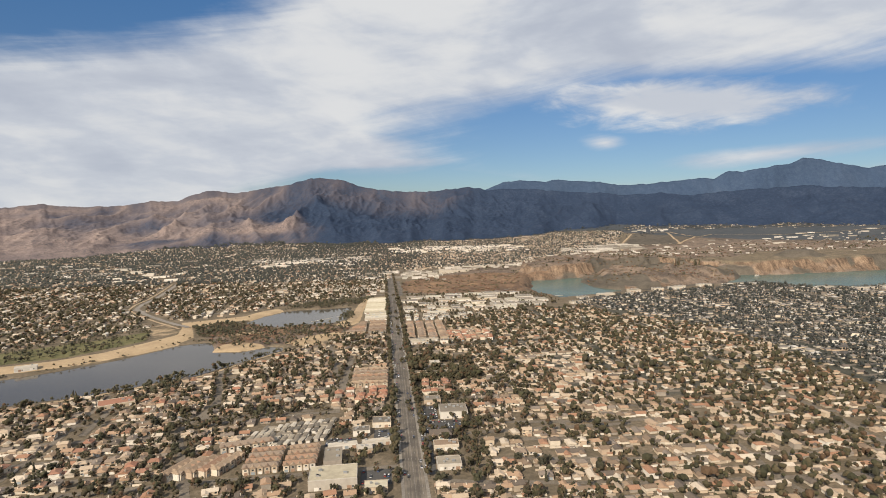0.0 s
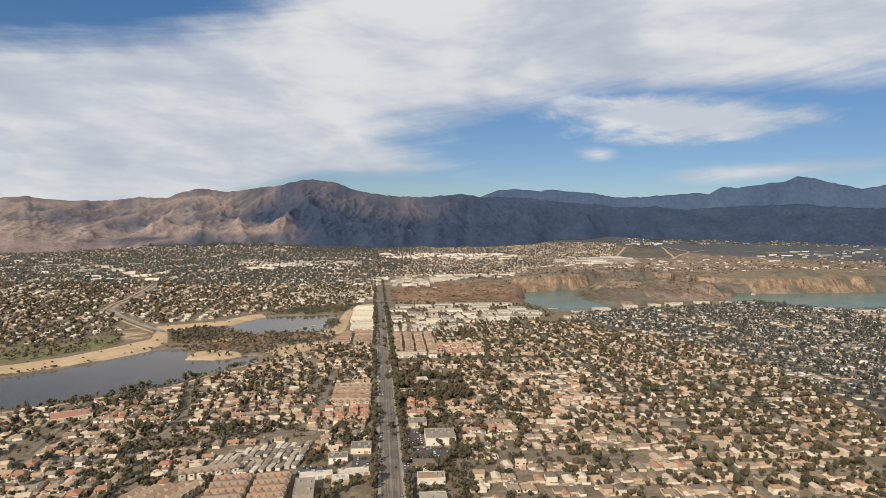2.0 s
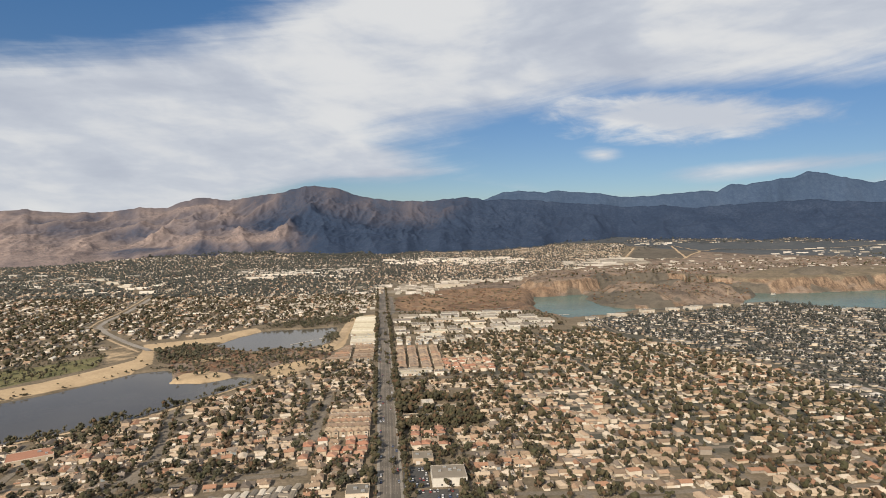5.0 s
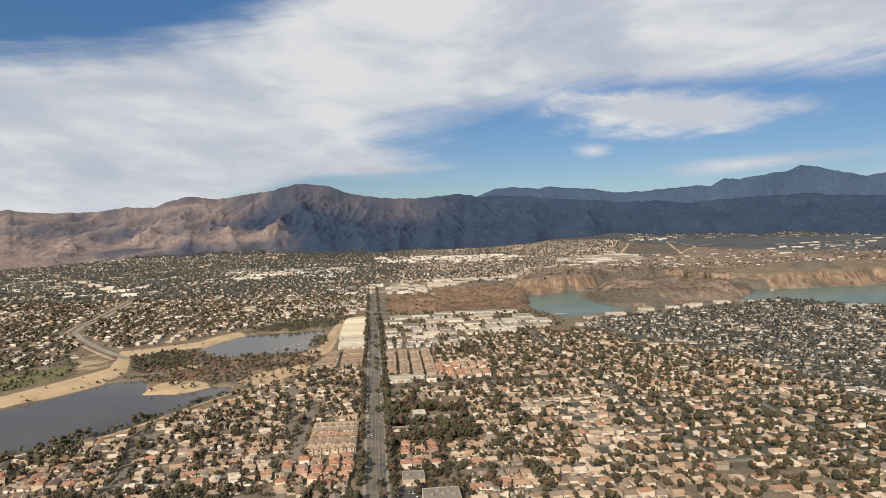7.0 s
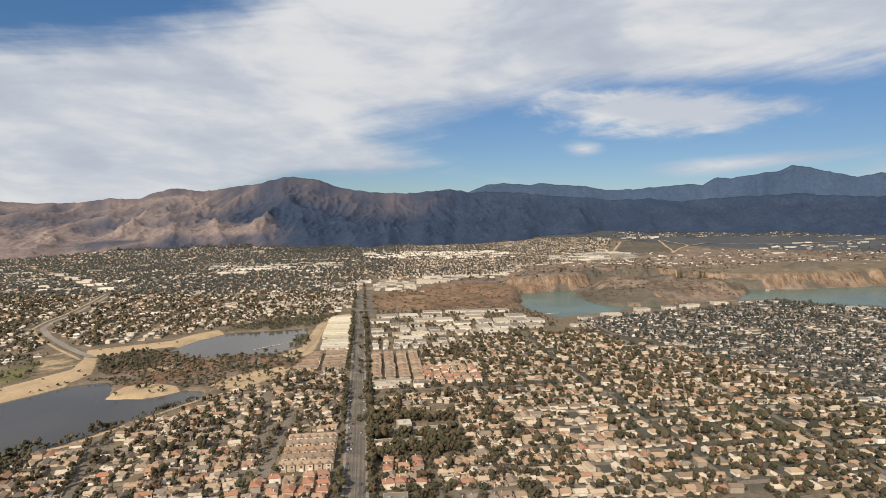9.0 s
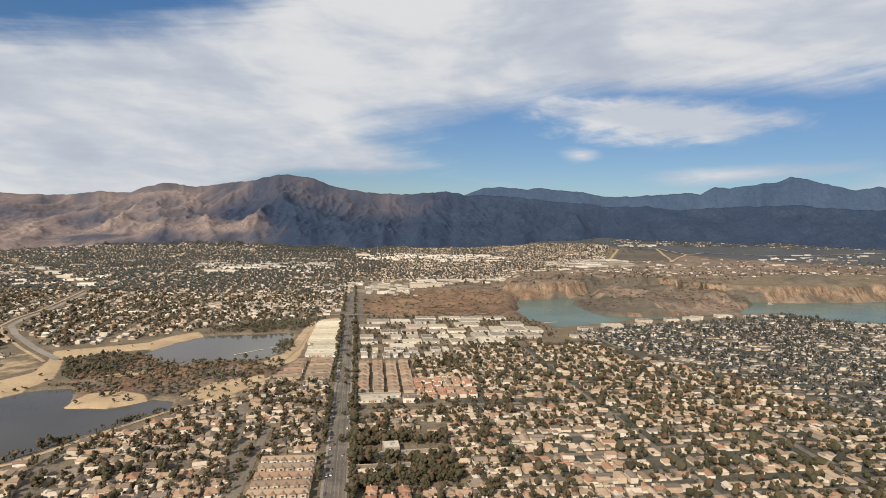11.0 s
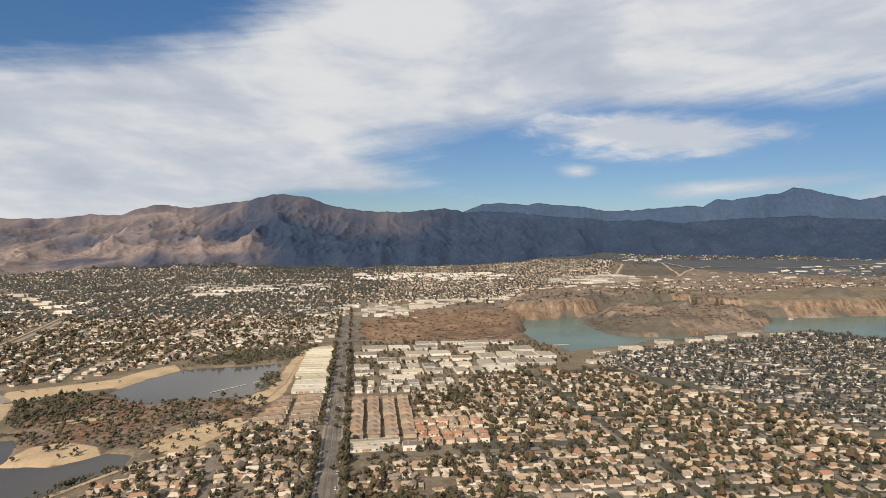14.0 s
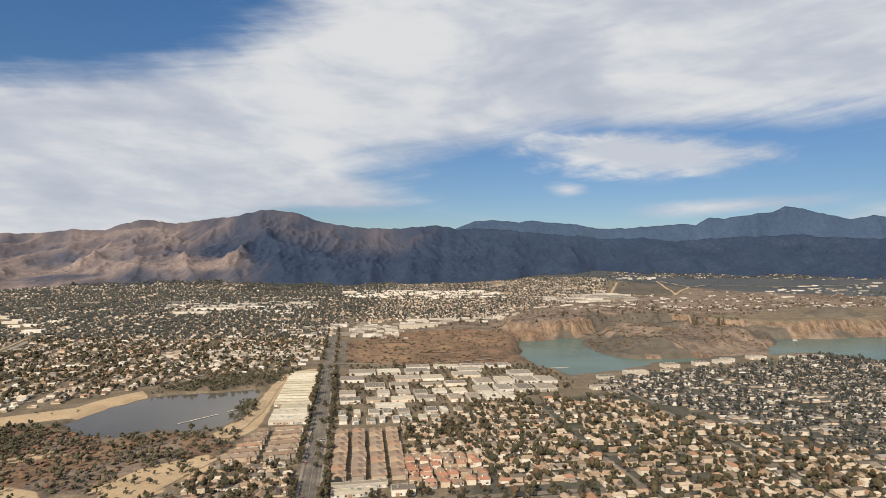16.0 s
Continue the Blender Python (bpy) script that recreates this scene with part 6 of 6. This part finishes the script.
x, y = np.concatenate([x1[~sc], x2, x3, x4, x5, x6, x7, x8]), np.concatenate([y1[~sc], y2, y3, y4, y5, y6, y7, y8])
t, w = sized(len(x), 4.0, 7.5)
woods("park_trees", x, y, t, w, 7, "leaf_park", "dark trees along the lake shores and in the park", trunks=True)
bx, by = free_spots(PENINSULA, 260, 1.0)
x = np.concatenate([bx, x1[sc]])
y = np.concatenate([by, y1[sc]])
ok = rough(x, y, 40) > -0.35
for poly in SANDY_SPOTS:
    ok &= ~inside(poly, x, y)
x, y = x[ok], y[ok]
t = dice.uniform(1.2, 3.8, len(x))
woods("scrub", x, y, t, t * 0.9, 1, "scrub", "dry brown and reddish scrub on the sandy peninsula", "scrub")
bx, by = free_spots(DIRT_FIELD, 500, 2.0)
px, py = free_spots(TAN_FLATS, 3200, 2.0)
ok = py < 2700 + 120 * rough(px, py, 200)
px, py = px[ok], py[ok]
hx, hy = dice.uniform(560, 1180, 900), dice.uniform(1640, 2040, 900)
ok = inside(HEADLAND, hx, hy)
x, y = np.concatenate([bx, px, hx[ok]]), np.concatenate([by, py, hy[ok]])
t = dice.uniform(1.2, 4.4, len(x))
woods("field_scrub", x, y, t, t, 1, "scrub", "scattered dry scrub on dug-over ground", "scrub")
# bank bushes
x, y = free_spots(BANK, 60, 2.0)
edge = np.array([(-560, 762), (-475, 822), (-424, 870), (-388, 917), (-366, 950), (-345, 964), (-316, 970), (-298, 937)], float)
i, s = dice.randint(0, 7, 46), dice.rand(46)
x = np.concatenate([x, edge[i, 0] * (1 - s) + edge[i + 1, 0] * s - 2 + dice.uniform(-2, 2, 46)])
y = np.concatenate([y, edge[i, 1] * (1 - s) + edge[i + 1, 1] * s + 3 + dice.uniform(-2, 2, 46)])
t = dice.uniform(1.5, 4, len(x))
woods("bank_bushes", x, y, t, t * 0.8, 2, "leaf_far", "few dark bushes on the sandy bank", "bushes")
# trees among the works and along the pit's near rim
x, y = free_spots([(10, 1090), (150, 1090), (370, 1250), (370, 1410), (20, 1420)], 900)
ok = np.ones(len(x), bool)
for cx, cy, hw, hd in FOOT:
    ok &= (np.abs(x - cx) > hw) | (np.abs(y - cy) > hd)
x, y = x[ok], y[ok]
t, w = sized(len(x), 4, 7)
woods("works_trees", x, y, t, w, 3, "leaf_far", "dark trees between the factory halls")
x, y = free_spots([(230, 1190), (390, 1240), (600, 1330), (850, 1410), (1000, 1480), (1090, 1350), (1400, 1330), (1400, 1300), (1050, 1300), (980, 1400), (850, 1370), (480, 1260)], 480, 2.0)
t, w = sized(len(x), 4.5, 8)
woods("rim_trees", x, y, t, w, 3, "leaf_hazed", "dark trees along the rim of the gravel pit")
# suburb trees farther off, the nearer ones rounder
for (lots, _, _), name, per in zip(plan[2:], ("east_trees", "north_trees", "west_trees", "hillside_trees", "valley_trees"), (8, 4, 4, 3, 2)):
    x, y = beside(lots, per)
    t, w = sized(len(x), *((4.5, 7.8) if name == "east_trees" else (5.0, 9.0)))
    near = (y < 1750) & (x < 900)
    if near.any():
        woods(name, x[near], y[near], t[near], w[near], 2, "leaf_hazed" if name == "east_trees" else "leaf_far", "dark trees between the houses of the suburb", plain=name == "east_trees")
    far = ~near
    woods("far_" + name, x[far], y[far], t[far], w[far] * (0.8 if name == "east_trees" else 0.95), 1, "leaf_hazed", "dark trees covering the distant suburb", plain=True)
fx = np.concatenate([dice.uniform(-2600, 4200, 5200), dice.uniform(-2100, -100, 5000)])
fy = np.concatenate([dice.uniform(2500, 4300, 5200), dice.uniform(3000, 4100, 5000)])
d = np.hypot(fx, fy)
turn = np.degrees(np.arctan2(fx, fy))
ok = in_view(fx, fy) & (d > np.where(turn > 14, 3450, 3250)) & (d < 4350) & ((turn > -9) | (foothills(fx, fy) > 10)) & ~inside(TAN_FLATS, fx, fy)
t, w = sized(int(ok.sum()), 9, 16)
woods("foothill_woods", fx[ok], fy[ok], t, w * 1.3, 2, "leaf_hazed", "dark woods at the foot of the mountains", plain=True)
hx, hy = dice.uniform(-2000, 250, 700), dice.uniform(3150, 3950, 700)
ok = in_view(hx, hy) & (rough(hx, hy, 220) > -0.2)
far_blocks(list(zip(hx[ok], hy[ok], dice.uniform(7, 16, ok.sum()), dice.uniform(6, 10, ok.sum()), dice.uniform(3, 6, ok.sum()), dice.uniform(0, 90, ok.sum()))), "hill_houses", "pale houses scattered over the wooded foothills")
# trees between the shops and terraces
lx, ly = dice.uniform(-235, -12, 560), dice.uniform(405, 625, 560)
ex, ey = dice.uniform(12, 70, 330), dice.uniform(430, 700, 330)
lx, ly = np.concatenate([lx, ex]), np.concatenate([ly, ey])
ok = (near_street(lx, ly) > 6) & (np.abs(lx - road_x(ly)) > 12.5)
for cx, cy, hw, hd in FOOT:
    ok &= (np.abs(lx - cx) > hw) | (np.abs(ly - cy) > hd)
for x0, x1, y0, y1 in LOTS:
    ok &= (lx < x0) | (lx > x1) | (ly < y0) | (ly > y1)
ok &= ~((lx > -150) & (lx < -72) & (ly > 502) & (ly < 582))
lx, ly = lx[ok], ly[ok]
t, w = sized(len(lx), 4, 8)
woods("roadside_trees", lx, ly, t, w, 9, "leaf_far", "dark garden trees between shops and terraces", trunks=True)
px, py = free_spots(TAN_FLATS, 1300, 2.0)
ok = py < 2700 + 120 * rough(px, py, 200)
px, py = px[ok], py[ok]
t, w = sized(len(px), 4, 8)
woods("flats_trees", px, py, t, w, 1, "leaf_far", "scattered dark trees on the tan flats")
